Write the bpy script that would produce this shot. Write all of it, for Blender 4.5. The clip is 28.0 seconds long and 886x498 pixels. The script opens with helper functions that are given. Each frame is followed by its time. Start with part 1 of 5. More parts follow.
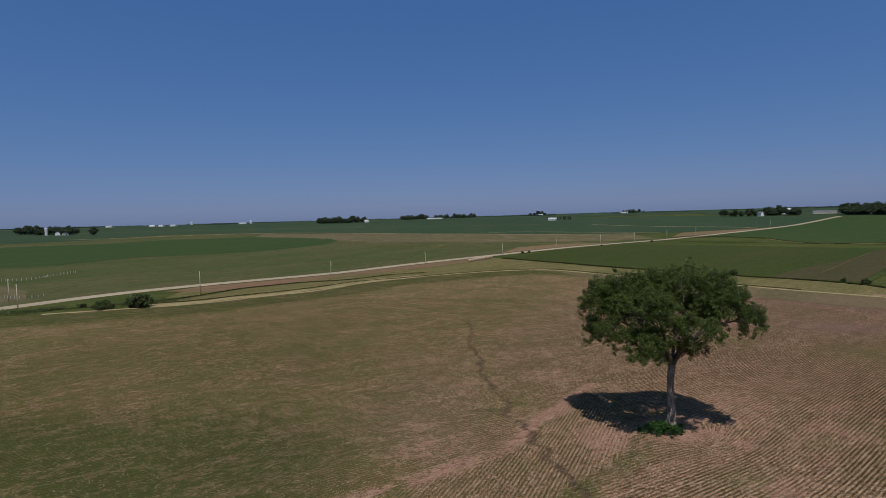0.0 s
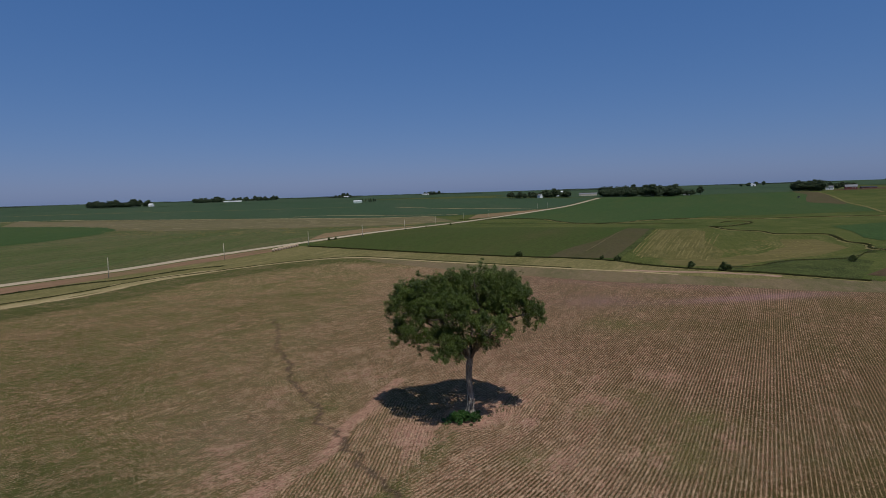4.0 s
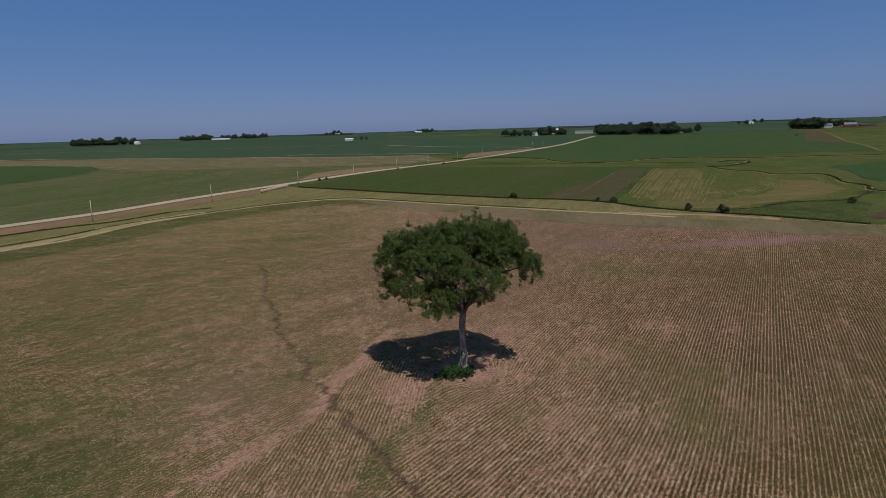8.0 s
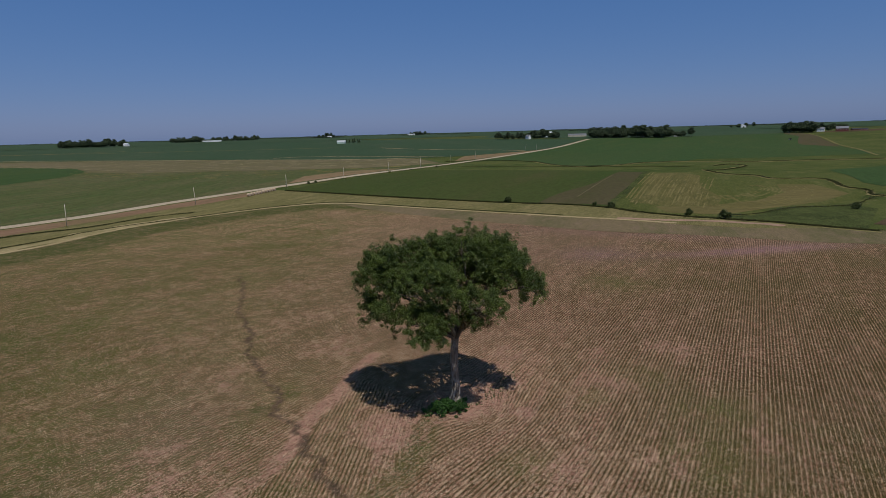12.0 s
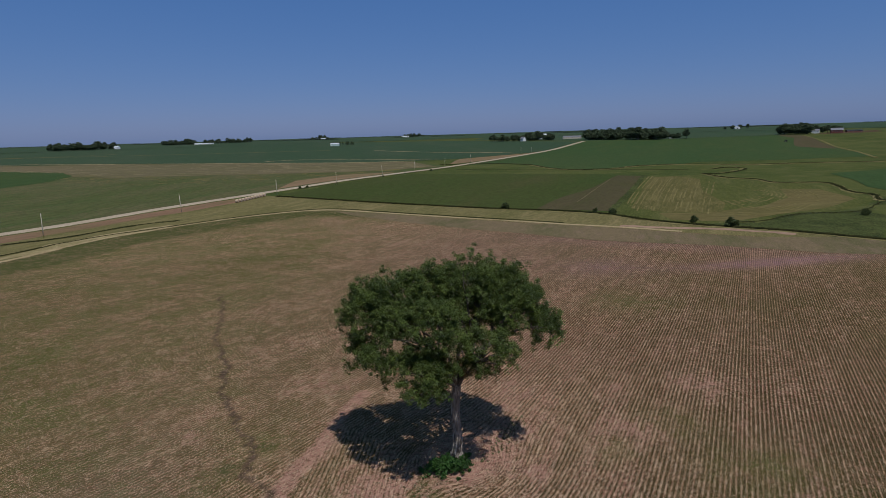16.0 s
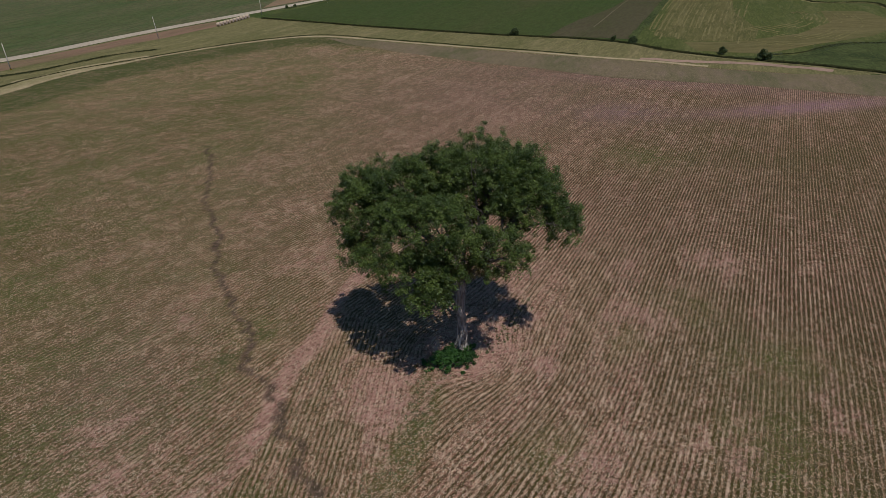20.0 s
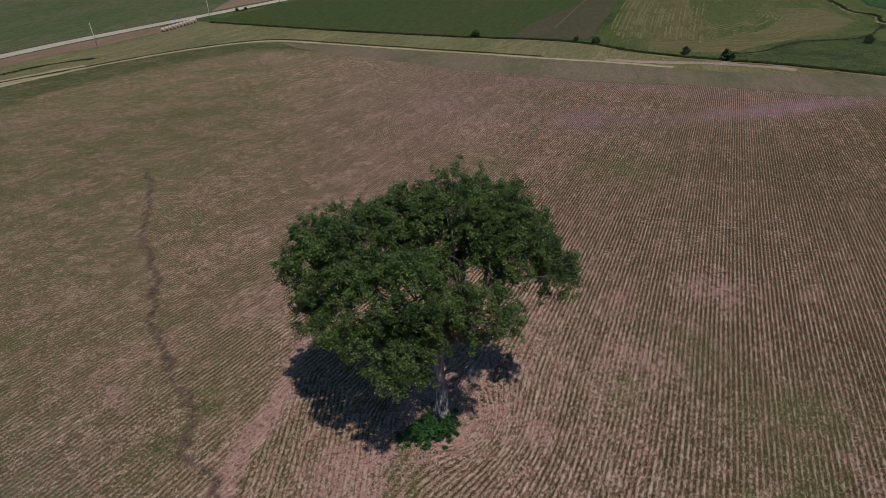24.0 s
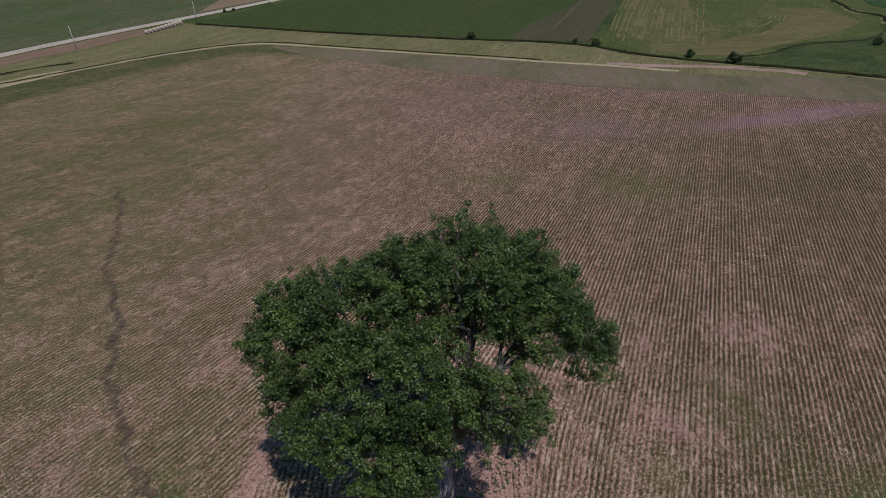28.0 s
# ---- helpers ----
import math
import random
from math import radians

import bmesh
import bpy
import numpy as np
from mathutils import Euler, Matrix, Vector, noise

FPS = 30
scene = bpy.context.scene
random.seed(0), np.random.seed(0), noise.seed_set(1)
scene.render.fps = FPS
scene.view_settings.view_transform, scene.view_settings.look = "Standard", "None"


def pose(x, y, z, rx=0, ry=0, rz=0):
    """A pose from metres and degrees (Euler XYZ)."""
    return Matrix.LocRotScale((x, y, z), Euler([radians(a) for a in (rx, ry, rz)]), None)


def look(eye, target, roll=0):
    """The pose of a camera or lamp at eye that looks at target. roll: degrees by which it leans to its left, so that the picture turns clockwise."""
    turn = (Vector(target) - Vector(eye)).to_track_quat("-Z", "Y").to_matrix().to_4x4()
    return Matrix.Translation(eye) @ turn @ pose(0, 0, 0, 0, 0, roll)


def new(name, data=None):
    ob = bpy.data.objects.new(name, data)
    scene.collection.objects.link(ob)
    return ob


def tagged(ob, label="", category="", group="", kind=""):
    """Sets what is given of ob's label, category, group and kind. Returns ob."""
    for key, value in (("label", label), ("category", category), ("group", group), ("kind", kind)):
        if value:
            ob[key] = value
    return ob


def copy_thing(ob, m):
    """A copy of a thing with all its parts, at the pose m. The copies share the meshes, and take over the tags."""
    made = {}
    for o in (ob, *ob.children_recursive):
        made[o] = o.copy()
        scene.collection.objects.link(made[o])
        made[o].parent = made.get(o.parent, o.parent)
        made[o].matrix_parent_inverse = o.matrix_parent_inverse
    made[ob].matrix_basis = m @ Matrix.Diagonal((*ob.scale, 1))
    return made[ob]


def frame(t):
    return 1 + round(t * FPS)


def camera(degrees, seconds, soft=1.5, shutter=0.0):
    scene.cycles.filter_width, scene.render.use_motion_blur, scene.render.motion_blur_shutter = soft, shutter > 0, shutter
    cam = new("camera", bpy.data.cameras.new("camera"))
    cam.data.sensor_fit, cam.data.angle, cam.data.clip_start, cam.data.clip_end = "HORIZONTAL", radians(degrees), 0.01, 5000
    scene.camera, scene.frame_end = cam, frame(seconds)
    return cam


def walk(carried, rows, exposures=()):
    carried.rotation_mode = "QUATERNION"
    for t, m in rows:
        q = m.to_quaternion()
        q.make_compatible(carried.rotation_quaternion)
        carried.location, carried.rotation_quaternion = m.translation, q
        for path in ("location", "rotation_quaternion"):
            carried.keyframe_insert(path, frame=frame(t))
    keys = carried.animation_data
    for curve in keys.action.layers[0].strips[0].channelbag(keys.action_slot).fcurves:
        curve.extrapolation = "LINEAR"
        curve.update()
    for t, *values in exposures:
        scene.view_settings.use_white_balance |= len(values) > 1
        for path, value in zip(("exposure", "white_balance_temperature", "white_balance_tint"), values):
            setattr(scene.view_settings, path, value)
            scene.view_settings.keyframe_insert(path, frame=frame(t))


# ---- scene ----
cam = camera(77.6, 28.0, soft=0.5)
METRES, EYE, TILT, LEAN, TURN = 62.0, 31.0, -3.3, 1.6, 0.0
ROWS = [
    (0.0, 0.0, 0.0, 0.0, 0.0, 0.0, -0.0),
    (0.5, 0.0022, -0.0024, 0.0078, -4.66, -0.01, 0.39),
    (1.0, 0.0015, -0.0033, 0.0149, -8.67, 2.32, 0.64),
    (1.5, 0.0019, -0.0052, 0.0232, -11.03, 2.26, 0.81),
    (1.6, 0.0018, -0.0055, 0.0249, -11.36, 2.24, 0.83),
    (1.8, 0.0016, -0.0062, 0.0284, -12.03, -0.6, 0.88),
    (2.0, 0.0014, -0.0068, 0.0318, -12.69, -0.62, 0.93),
    (2.2, 0.0018, -0.0075, 0.0351, -13.44, -0.64, 0.99),
    (2.5, 0.0025, -0.0085, 0.04, -14.56, -2.12, 1.07),
    (3.0, 0.0028, -0.0085, 0.0495, -16.97, -2.16, 1.26),
    (3.5, 0.0018, -0.0087, 0.058, -18.78, -2.18, 1.34),
    (4.0, 0.0006, -0.009, 0.064, -19.92, -2.19, 1.41),
    (4.5, 0.0008, -0.0065, 0.0679, -20.64, -2.24, 1.47),
    (6.5, 0.0138, 0.0278, 0.0766, -20.42, -2.24, 1.42),
    (6.8, 0.0167, 0.0337, 0.0774, -20.4, -2.25, 1.41),
    (6.9, 0.0177, 0.0357, 0.0777, -20.39, -5.75, 1.4),
    (7.0, 0.0187, 0.0377, 0.078, -20.38, -8.62, 1.4),
    (7.5, 0.0255, 0.0522, 0.0818, -20.46, -8.62, 1.41),
    (8.0, 0.0338, 0.0693, 0.0851, -20.6, -8.57, 1.41),
    (8.5, 0.0423, 0.0882, 0.0876, -20.61, -8.51, 1.39),
    (9.0, 0.0508, 0.1075, 0.0907, -20.6, -8.43, 1.35),
    (9.5, 0.0594, 0.1263, 0.0929, -20.62, -8.4, 1.34),
    (10.0, 0.0681, 0.1448, 0.0923, -20.61, -8.38, 1.3),
    (10.5, 0.0767, 0.1637, 0.0911, -20.59, -8.36, 1.32),
    (11.0, 0.0857, 0.1831, 0.0882, -20.84, -8.34, 1.31),
    (11.5, 0.0926, 0.2021, 0.0881, -21.14, -8.32, 1.29),
    (13.5, 0.1229, 0.2836, 0.1004, -21.58, -8.27, 1.31),
    (14.0, 0.1304, 0.3029, 0.1044, -21.74, -8.24, 1.34),
    (14.5, 0.1367, 0.3236, 0.1082, -21.84, -8.21, 1.39),
    (15.0, 0.1432, 0.3448, 0.1097, -21.85, -8.18, 1.39),
    (15.5, 0.149, 0.3653, 0.1147, -21.85, -8.17, 1.4),
    (16.0, 0.155, 0.385, 0.1208, -21.91, -8.14, 1.41),
    (16.5, 0.1618, 0.4048, 0.1255, -21.89, -8.11, 1.38),
    (17.0, 0.1685, 0.4241, 0.1379, -21.84, -8.09, 1.39),
    (17.5, 0.1749, 0.442, 0.1521, -21.86, -8.04, 1.38),
    (18.0, 0.1821, 0.4586, 0.1691, -21.89, -8.03, 1.38),
    (18.5, 0.1889, 0.4746, 0.1804, -21.9, -8.02, 1.34),
    (18.6, 0.1893, 0.4763, 0.179, -21.9, -8.02, 1.33),
    (18.7, 0.1898, 0.4781, 0.1775, -21.9, -11.9, 1.33),
    (18.8, 0.1902, 0.4798, 0.1761, -21.89, -12.6, 1.32),
    (18.9, 0.1907, 0.4816, 0.1746, -21.89, -12.9, 1.32),
    (19.0, 0.1911, 0.4833, 0.1732, -21.89, -14.14, 1.31),
    (19.1, 0.1925, 0.4865, 0.1744, -21.87, -16.8, 1.32),
    (19.2, 0.1938, 0.4897, 0.1756, -21.84, -20.2, 1.32),
    (19.4, 0.1965, 0.496, 0.1779, -21.79, -20.3, 1.33),
    (19.5, 0.1979, 0.4992, 0.1791, -21.77, -22.4, 1.34),
    (19.6, 0.1997, 0.5039, 0.1814, -21.76, -26.1, 1.34),
    (20.0, 0.2067, 0.5227, 0.1905, -21.71, -26.14, 1.32),
    (20.5, 0.2124, 0.5401, 0.1925, -21.68, -26.17, 1.32),
    (21.0, 0.2177, 0.5575, 0.1944, -21.69, -26.19, 1.31),
    (21.5, 0.2232, 0.5757, 0.1964, -21.68, -26.21, 1.3),
    (23.5, 0.2508, 0.6543, 0.2015, -25.48, -26.32, 1.67),
    (24.0, 0.2593, 0.6735, 0.203, -25.83, -26.34, 1.71),
    (24.5, 0.268, 0.6925, 0.2043, -26.05, -26.32, 1.7),
    (25.0, 0.2757, 0.7126, 0.2048, -26.25, -26.33, 1.69),
    (25.5, 0.2834, 0.7329, 0.2053, -26.39, -26.35, 1.72),
    (26.0, 0.2906, 0.753, 0.2053, -26.42, -26.37, 1.72),
    (26.5, 0.2976, 0.7719, 0.2048, -26.45, -26.38, 1.75),
    (27.0, 0.3043, 0.7886, 0.2057, -26.47, -26.39, 1.77),
    (27.5, 0.3119, 0.8059, 0.2075, -26.48, -26.41, 1.78),
    (28.0, 0.319, 0.823, 0.209, -26.53, -26.43, 1.78),
]
walk(cam, [(t, pose(0, 0, EYE, TILT, LEAN, TURN) @ pose(METRES * x, METRES * y, METRES * z, 90 + pitch, roll, yaw)) for t, x, y, z, yaw, pitch, roll in ROWS],
     [(0.0, -0.6, 6500, 10), (11.0, -0.6, 6500, 10), (15.0, -0.6, 6300, 11), (20.0, -0.6, 6150, 12), (28.0, -0.6, 5600, 16)])

# ---- daylight: high midsummer sun behind the camera, clear sky ----
SUN_ELEV, SUN_AZ = 64.5, 177.0
world = bpy.data.worlds.new("sky")
scene.world = world
world.use_nodes = True
wn = world.node_tree
sky = wn.nodes.new("ShaderNodeTexSky")
sky.sky_type = "NISHITA"
sky.sun_disc = False
sky.sun_elevation, sky.sun_rotation = radians(SUN_ELEV), radians(SUN_AZ)
sky.altitude, sky.air_density, sky.dust_density, sky.ozone_density = 1500, 1.1, 2.0, 6.0
# summer haze: the sky pales towards the horizon
split, joined = wn.nodes.new("ShaderNodeSeparateColor"), wn.nodes.new("ShaderNodeCombineColor")
wn.links.new(sky.outputs[0], split.inputs[0])
for band, (power, gain) in enumerate(((0.86, 0.56), (0.56, 1.07), (0.40, 2.33))):
    p, g = wn.nodes.new("ShaderNodeMath"), wn.nodes.new("ShaderNodeMath")
    p.operation, g.operation = "POWER", "MULTIPLY"
    p.inputs[1].default_value, g.inputs[1].default_value = power, gain
    wn.links.new(split.outputs[band], p.inputs[0])
    wn.links.new(p.outputs[0], g.inputs[0])
    out = g.outputs[0]
    if band == 0:
        # thin haze keeps the high sky from turning deep blue
        top = wn.nodes.new("ShaderNodeMath")
        top.operation = "MAXIMUM"
        wn.links.new(out, top.inputs[0])
        top.inputs[1].default_value = 0.60
        out = top.outputs[0]
    if band == 2:
        steep, top = wn.nodes.new("ShaderNodeMath"), wn.nodes.new("ShaderNodeMath")
        steep.operation, top.operation = "MULTIPLY_ADD", "MINIMUM"
        wn.links.new(out, steep.inputs[0])
        steep.inputs[1].default_value, steep.inputs[2].default_value = 8.0, -26.9
        wn.links.new(out, top.inputs[0])
        wn.links.new(steep.outputs[0], top.inputs[1])
        out = top.outputs[0]
    wn.links.new(out, joined.inputs[band])
wn.links.new(joined.outputs[0], wn.nodes["Background"].inputs[0])
wn.nodes["Background"].inputs[1].default_value = 0.125
sun = new("sun", bpy.data.lights.new("sun", "SUN"))
sun.data.energy, sun.data.angle, sun.data.color = 5.0, radians(0.55), (1.0, 0.97, 0.94)
sun_at = Vector((math.sin(radians(SUN_AZ)) * math.cos(radians(SUN_ELEV)), math.cos(radians(SUN_AZ)) * math.cos(radians(SUN_ELEV)), math.sin(radians(SUN_ELEV))))
sun.matrix_world = look(sun_at * 300, (0, 0, 0))
scene.view_settings.exposure = -0.6

# ---- materials ----


class Mat:
    """A small writer of node materials; texture space is the object's own metres."""

    def __init__(self, name, rough=0.9):
        self.m = bpy.data.materials.new(name)
        self.m.use_nodes = True
        self.t = self.m.node_tree
        self.b = self.t.nodes["Principled BSDF"]
        self.b.inputs["Roughness"].default_value = rough
        self.b.inputs["Specular IOR Level"].default_value = 0.25
        self.co = self.t.nodes.new("ShaderNodeTexCoord").outputs["Object"]

    def link(self, a, b):
        self.t.links.new(a, b)

    def put(self, socket, v):
        if isinstance(v, bpy.types.NodeSocket):
            self.link(v, socket)
        elif isinstance(v, (tuple, list)) and len(v) == 3 and len(socket.default_value) == 4:
            socket.default_value = (*v, 1)
        else:
            socket.default_value = v

    def map(self, scale=(1, 1, 1), turn=0.0):
        n = self.t.nodes.new("ShaderNodeMapping")
        self.link(self.co, n.inputs["Vector"])
        n.vector_type = "TEXTURE"
        n.inputs["Scale"].default_value = [1.0 / k for k in scale]
        n.inputs["Rotation"].default_value = (0, 0, radians(turn))
        return n.outputs[0]

    def noise(self, scale, detail=4.0, vec=None, rough=0.55, lo=None, hi=None):
        n = self.t.nodes.new("ShaderNodeTexNoise")
        self.link(vec or self.co, n.inputs["Vector"])
        n.inputs["Scale"].default_value, n.inputs["Detail"].default_value, n.inputs["Roughness"].default_value = scale, detail, rough
        out = n.outputs["Fac"]
        return out if lo is None else self.span(out, lo, hi)

    def span(self, v, lo, hi, a=0.0, b=1.0):
        n = self.t.nodes.new("ShaderNodeMapRange")
        n.interpolation_type = "SMOOTHSTEP"
        self.link(v, n.inputs[0])
        n.inputs[1].default_value, n.inputs[2].default_value, n.inputs[3].default_value, n.inputs[4].default_value = lo, hi, a, b
        return n.outputs[0]

    def math(self, op, a, b=0.0, c=0.0):
        n = self.t.nodes.new("ShaderNodeMath")
        n.operation = op
        for s, v in zip(n.inputs, (a, b, c)):
            self.put(s, v)
        return n.outputs[0]

    def mix(self, f, a, b):
        n = self.t.nodes.new("ShaderNodeMix")
        n.data_type = "RGBA"
        self.put(n.inputs["Factor"], f)
        self.put(n.inputs["A"], a)
        self.put(n.inputs["B"], b)
        return n.outputs["Result"]

    def attr(self, name):
        n = self.t.nodes.new("ShaderNodeAttribute")
        n.attribute_name = name
        return n.outputs["Fac"]

    def island(self):
        return self.t.nodes.new("ShaderNodeNewGeometry").outputs["Random Per Island"]

    def each(self):
        return self.t.nodes.new("ShaderNodeObjectInfo").outputs["Random"]

    def colour(self, v):
        self.put(self.b.inputs["Base Color"], v)
        return self

    def bump(self, h, strength=0.5, dist=0.05):
        n = self.t.nodes.new("ShaderNodeBump")
        self.link(h, n.inputs["Height"])
        n.inputs["Strength"].default_value, n.inputs["Distance"].default_value = strength, dist
        self.link(n.outputs[0], self.b.inputs["Normal"])
        return self

    def leafy(self, share, col):
        """Let part of the light through, as leaves do."""
        tr = self.t.nodes.new("ShaderNodeBsdfTranslucent")
        self.put(tr.inputs[0], col)
        mx = self.t.nodes.new("ShaderNodeMixShader")
        mx.inputs[0].default_value = share
        self.link(self.b.outputs[0], mx.inputs[1])
        self.link(tr.outputs[0], mx.inputs[2])
        self.link(mx.outputs[0], self.t.nodes["Material Output"].inputs[0])
        return self


def deep(*cols):
    """Colours as they are in full sun, taken down to the albedo of dry ground and leaves."""
    return [tuple(x * k for x, k in zip(c, (0.68, 0.67, 0.65))) for c in cols]


def field_mat(name, a, b, c, big=0.012, mid=0.12, fine=1.4, turn=0.0, stretch=1.0, rough=0.95, grain=0.5):
    """Open land: two broad tones, and a third in flecks, drawn out along one bearing."""
    a, b, c = deep(a, b, c)
    m = Mat(name, rough)
    m.b.inputs["Specular IOR Level"].default_value = 0.03
    v = m.map((1.0, 1.0 / stretch, 1.0), -turn)
    base = m.mix(m.noise(big, 5, v, lo=0.38, hi=0.64), a, b)
    base = m.mix(m.math("MULTIPLY", m.noise(mid, 5, v, 0.65, 0.45, 0.72), 0.75), base, c)
    f = m.noise(fine, 3, v, 0.7)
    f2 = m.noise(fine * 2.7, 3, v, 0.75)
    base = m.mix(m.span(f, 0.40, 0.62, 0.0, 0.62 * grain), base, tuple(x * 0.45 for x in b))
    base = m.mix(m.span(f2, 0.47, 0.64, 0.0, 0.75 * grain), base, tuple(min(1.0, x * 1.35) for x in c))
    m.colour(base).bump(f, 0.6, 0.15)
    return m.m


def row_mat(name, residue, clay, straw, leaf, weed):
    """A no-till field: crop rows over old stalks, in the field's own row numbers."""
    residue, clay, straw, leaf, weed = deep(residue, clay, straw, leaf, weed)
    m = Mat(name, 0.95)
    m.b.inputs["Specular IOR Level"].default_value = 0.03
    weeds = m.math("MULTIPLY", m.attr("weedy"), m.span(m.attr("bare"), 0.1, 0.8, 1.0, 0.25))
    comb = m.t.nodes.new("ShaderNodeCombineXYZ")
    m.link(m.math("MULTIPLY", m.attr("row"), STEP_ROW), comb.inputs[0])
    m.link(m.math("MULTIPLY", m.attr("along"), 0.3), comb.inputs[1])
    drawn = comb.outputs[0]
    comb2 = m.t.nodes.new("ShaderNodeCombineXYZ")
    m.link(m.math("MULTIPLY", m.attr("row"), STEP_ROW), comb2.inputs[0])
    m.link(m.math("MULTIPLY", m.attr("along"), 0.09), comb2.inputs[1])
    across = m.math("MULTIPLY", m.math("PINGPONG", m.attr("row"), 0.5), 2.0)
    wob = m.noise(3.4, 4, None, 0.8)
    wide = m.math("MULTIPLY", m.math("SUBTRACT", m.attr("vigour"), 1.0), -0.38)
    line = m.span(m.math("ADD", m.math("ADD", across, wide), m.math("MULTIPLY", m.math("SUBTRACT", wob, 0.5), 1.5)), 0.36, 0.60, 1.0, 0.0)
    # stands of growth: thick in some drifts, thin in others
    stand = m.noise(0.085, 7, m.map((0.9, 1.0, 1.0), -20), 0.72, 0.38, 0.62)
    small = m.noise(0.55, 6, None, 0.78, 0.38, 0.62)
    lines = m.noise(0.8, 5, drawn, 0.7, 0.36, 0.64)
    lanes = m.noise(0.26, 4, comb2.outputs[0], 0.6, 0.38, 0.62)
    drift = m.math("MULTIPLY", m.math("ADD", m.math("ADD", stand, m.math("MULTIPLY", small, 1.7)), m.math("ADD", lines, m.math("MULTIPLY", lanes, 0.6))), 0.233)
    wheel = m.span(m.math("ABSOLUTE", m.math("SUBTRACT", m.math("PINGPONG", m.math("ADD", m.attr("row"), 9.0), 45.0), 3.0)), 0.5, 1.3, 0.6, 1.0)
    broad = m.noise(0.022, 4, None, 0.5, 0.38, 0.62)
    worn = m.span(m.math("ADD", m.attr("bare"), m.math("MULTIPLY", m.math("SUBTRACT", drift, 0.5), -0.9)), 0.18, 0.68)
    soil = m.mix(m.math("MAXIMUM", m.math("MULTIPLY", broad, 0.8), m.math("MAXIMUM", worn, m.span(lanes, 0.55, 0.1, 0.0, 0.7))), residue, clay)
    fleck = m.noise(4.6, 2, m.map((0.5, 1.0, 1.0), 36), 0.7)
    fleck2 = m.noise(2.5, 3, m.map((0.5, 1.0, 1.0), -15), 0.75)
    streak = m.noise(1.15, 5, drawn, 0.8)
    speck = m.noise(6.5, 2, None, 0.75)
    soil = m.mix(m.span(streak, 0.49, 0.36, 0.0, 0.75), soil, tuple(x * 0.42 for x in residue))
    soil = m.mix(m.span(fleck2, 0.50, 0.41, 0.0, 0.8), soil, tuple(x * 0.30 for x in residue))
    soil = m.mix(m.span(speck, 0.48, 0.39, 0.0, 0.7), soil, tuple(x * 0.3 for x in clay))
    soil = m.mix(m.span(streak, 0.53, 0.64, 0.0, 0.75), soil, straw)
    soil = m.mix(m.math("MULTIPLY", m.span(fleck, 0.50, 0.64, 0.0, 0.9), m.span(drift, 0.0, 1.0, 1.0, 0.55)), soil, straw)
    soil = m.mix(m.math("MULTIPLY", m.span(speck, 0.55, 0.68, 0.0, 0.8), m.span(drift, 0.0, 1.0, 1.0, 0.45)), soil, tuple(min(1.0, x * 1.12) for x in straw))
    grow = m.math("MULTIPLY", m.math("MULTIPLY", m.span(drift, 0.28, 0.68, 0.40, 1.2), m.attr("vigour")), wheel)
    col = m.mix(m.math("MULTIPLY", line, m.math("MINIMUM", grow, 0.96)), soil, leaf)
    col = m.mix(m.span(speck, 0.56, 0.66, 0.0, 0.48), col, straw)
    # low weeds fill the gaps between rows
    under = m.math("MULTIPLY", weeds, m.span(drift, 0.25, 0.75, 0.55, 0.95))
    grain = m.span(m.math("ADD", m.math("MULTIPLY", fleck2, 0.5), m.math("MULTIPLY", speck, 0.5)), 0.60, 0.46, 0.30, 1.0)
    grain = m.math("MAXIMUM", grain, m.span(weeds, 1.0, 1.5, 0.0, 0.7))
    col = m.mix(m.math("MINIMUM", m.math("MULTIPLY", under, grain), 0.93), col, m.mix(m.span(weeds, 1.1, 1.5), m.mix(stand, (weed[0] * 1.1, weed[1] * 0.98, weed[2]), (weed[0] * 0.88, weed[1] * 1.04, weed[2] * 0.85)), (weed[0] * 0.66, weed[1] * 0.82, weed[2] * 0.75)))
    col = m.mix(m.math("MULTIPLY", m.span(speck, 0.54, 0.66, 0.0, 0.75), m.math("MULTIPLY", m.span(weeds, 1.45, 0.8, 0.0, 1.0), m.math("MULTIPLY", weeds, m.span(drift, 0.25, 0.75, 1.0, 0.35)))), col, straw)
    col = m.mix(m.math("MULTIPLY", worn, m.span(fleck2, 0.40, 0.58, 0.15, 0.65)), col, (clay[0] * 1.04, clay[1] * 1.27, clay[2] * 1.30))
    rill = m.math("MULTIPLY", m.attr("rill"), m.noise(0.9, 5, None, 0.75, 0.33, 0.50))
    col = m.mix(m.math("MINIMUM", rill, 0.92), col, m.mix(m.span(fleck2, 0.4, 0.6), (0.105, 0.066, 0.046), (0.045, 0.034, 0.019)))
    bloom = m.math("MULTIPLY", m.attr("mauve"), m.span(m.math("ADD", m.math("MULTIPLY", small, 0.5), m.math("MULTIPLY", speck, 0.5)), 0.3, 0.7, 0.4, 0.9))
    col = m.mix(m.math("MINIMUM", bloom, 0.85), col, (0.25, 0.140, 0.145))
    m.colour(col)
    m.bump(m.math("ADD", m.math("MULTIPLY", line, 0.6), fleck), 0.7, 0.12)
    return m.m


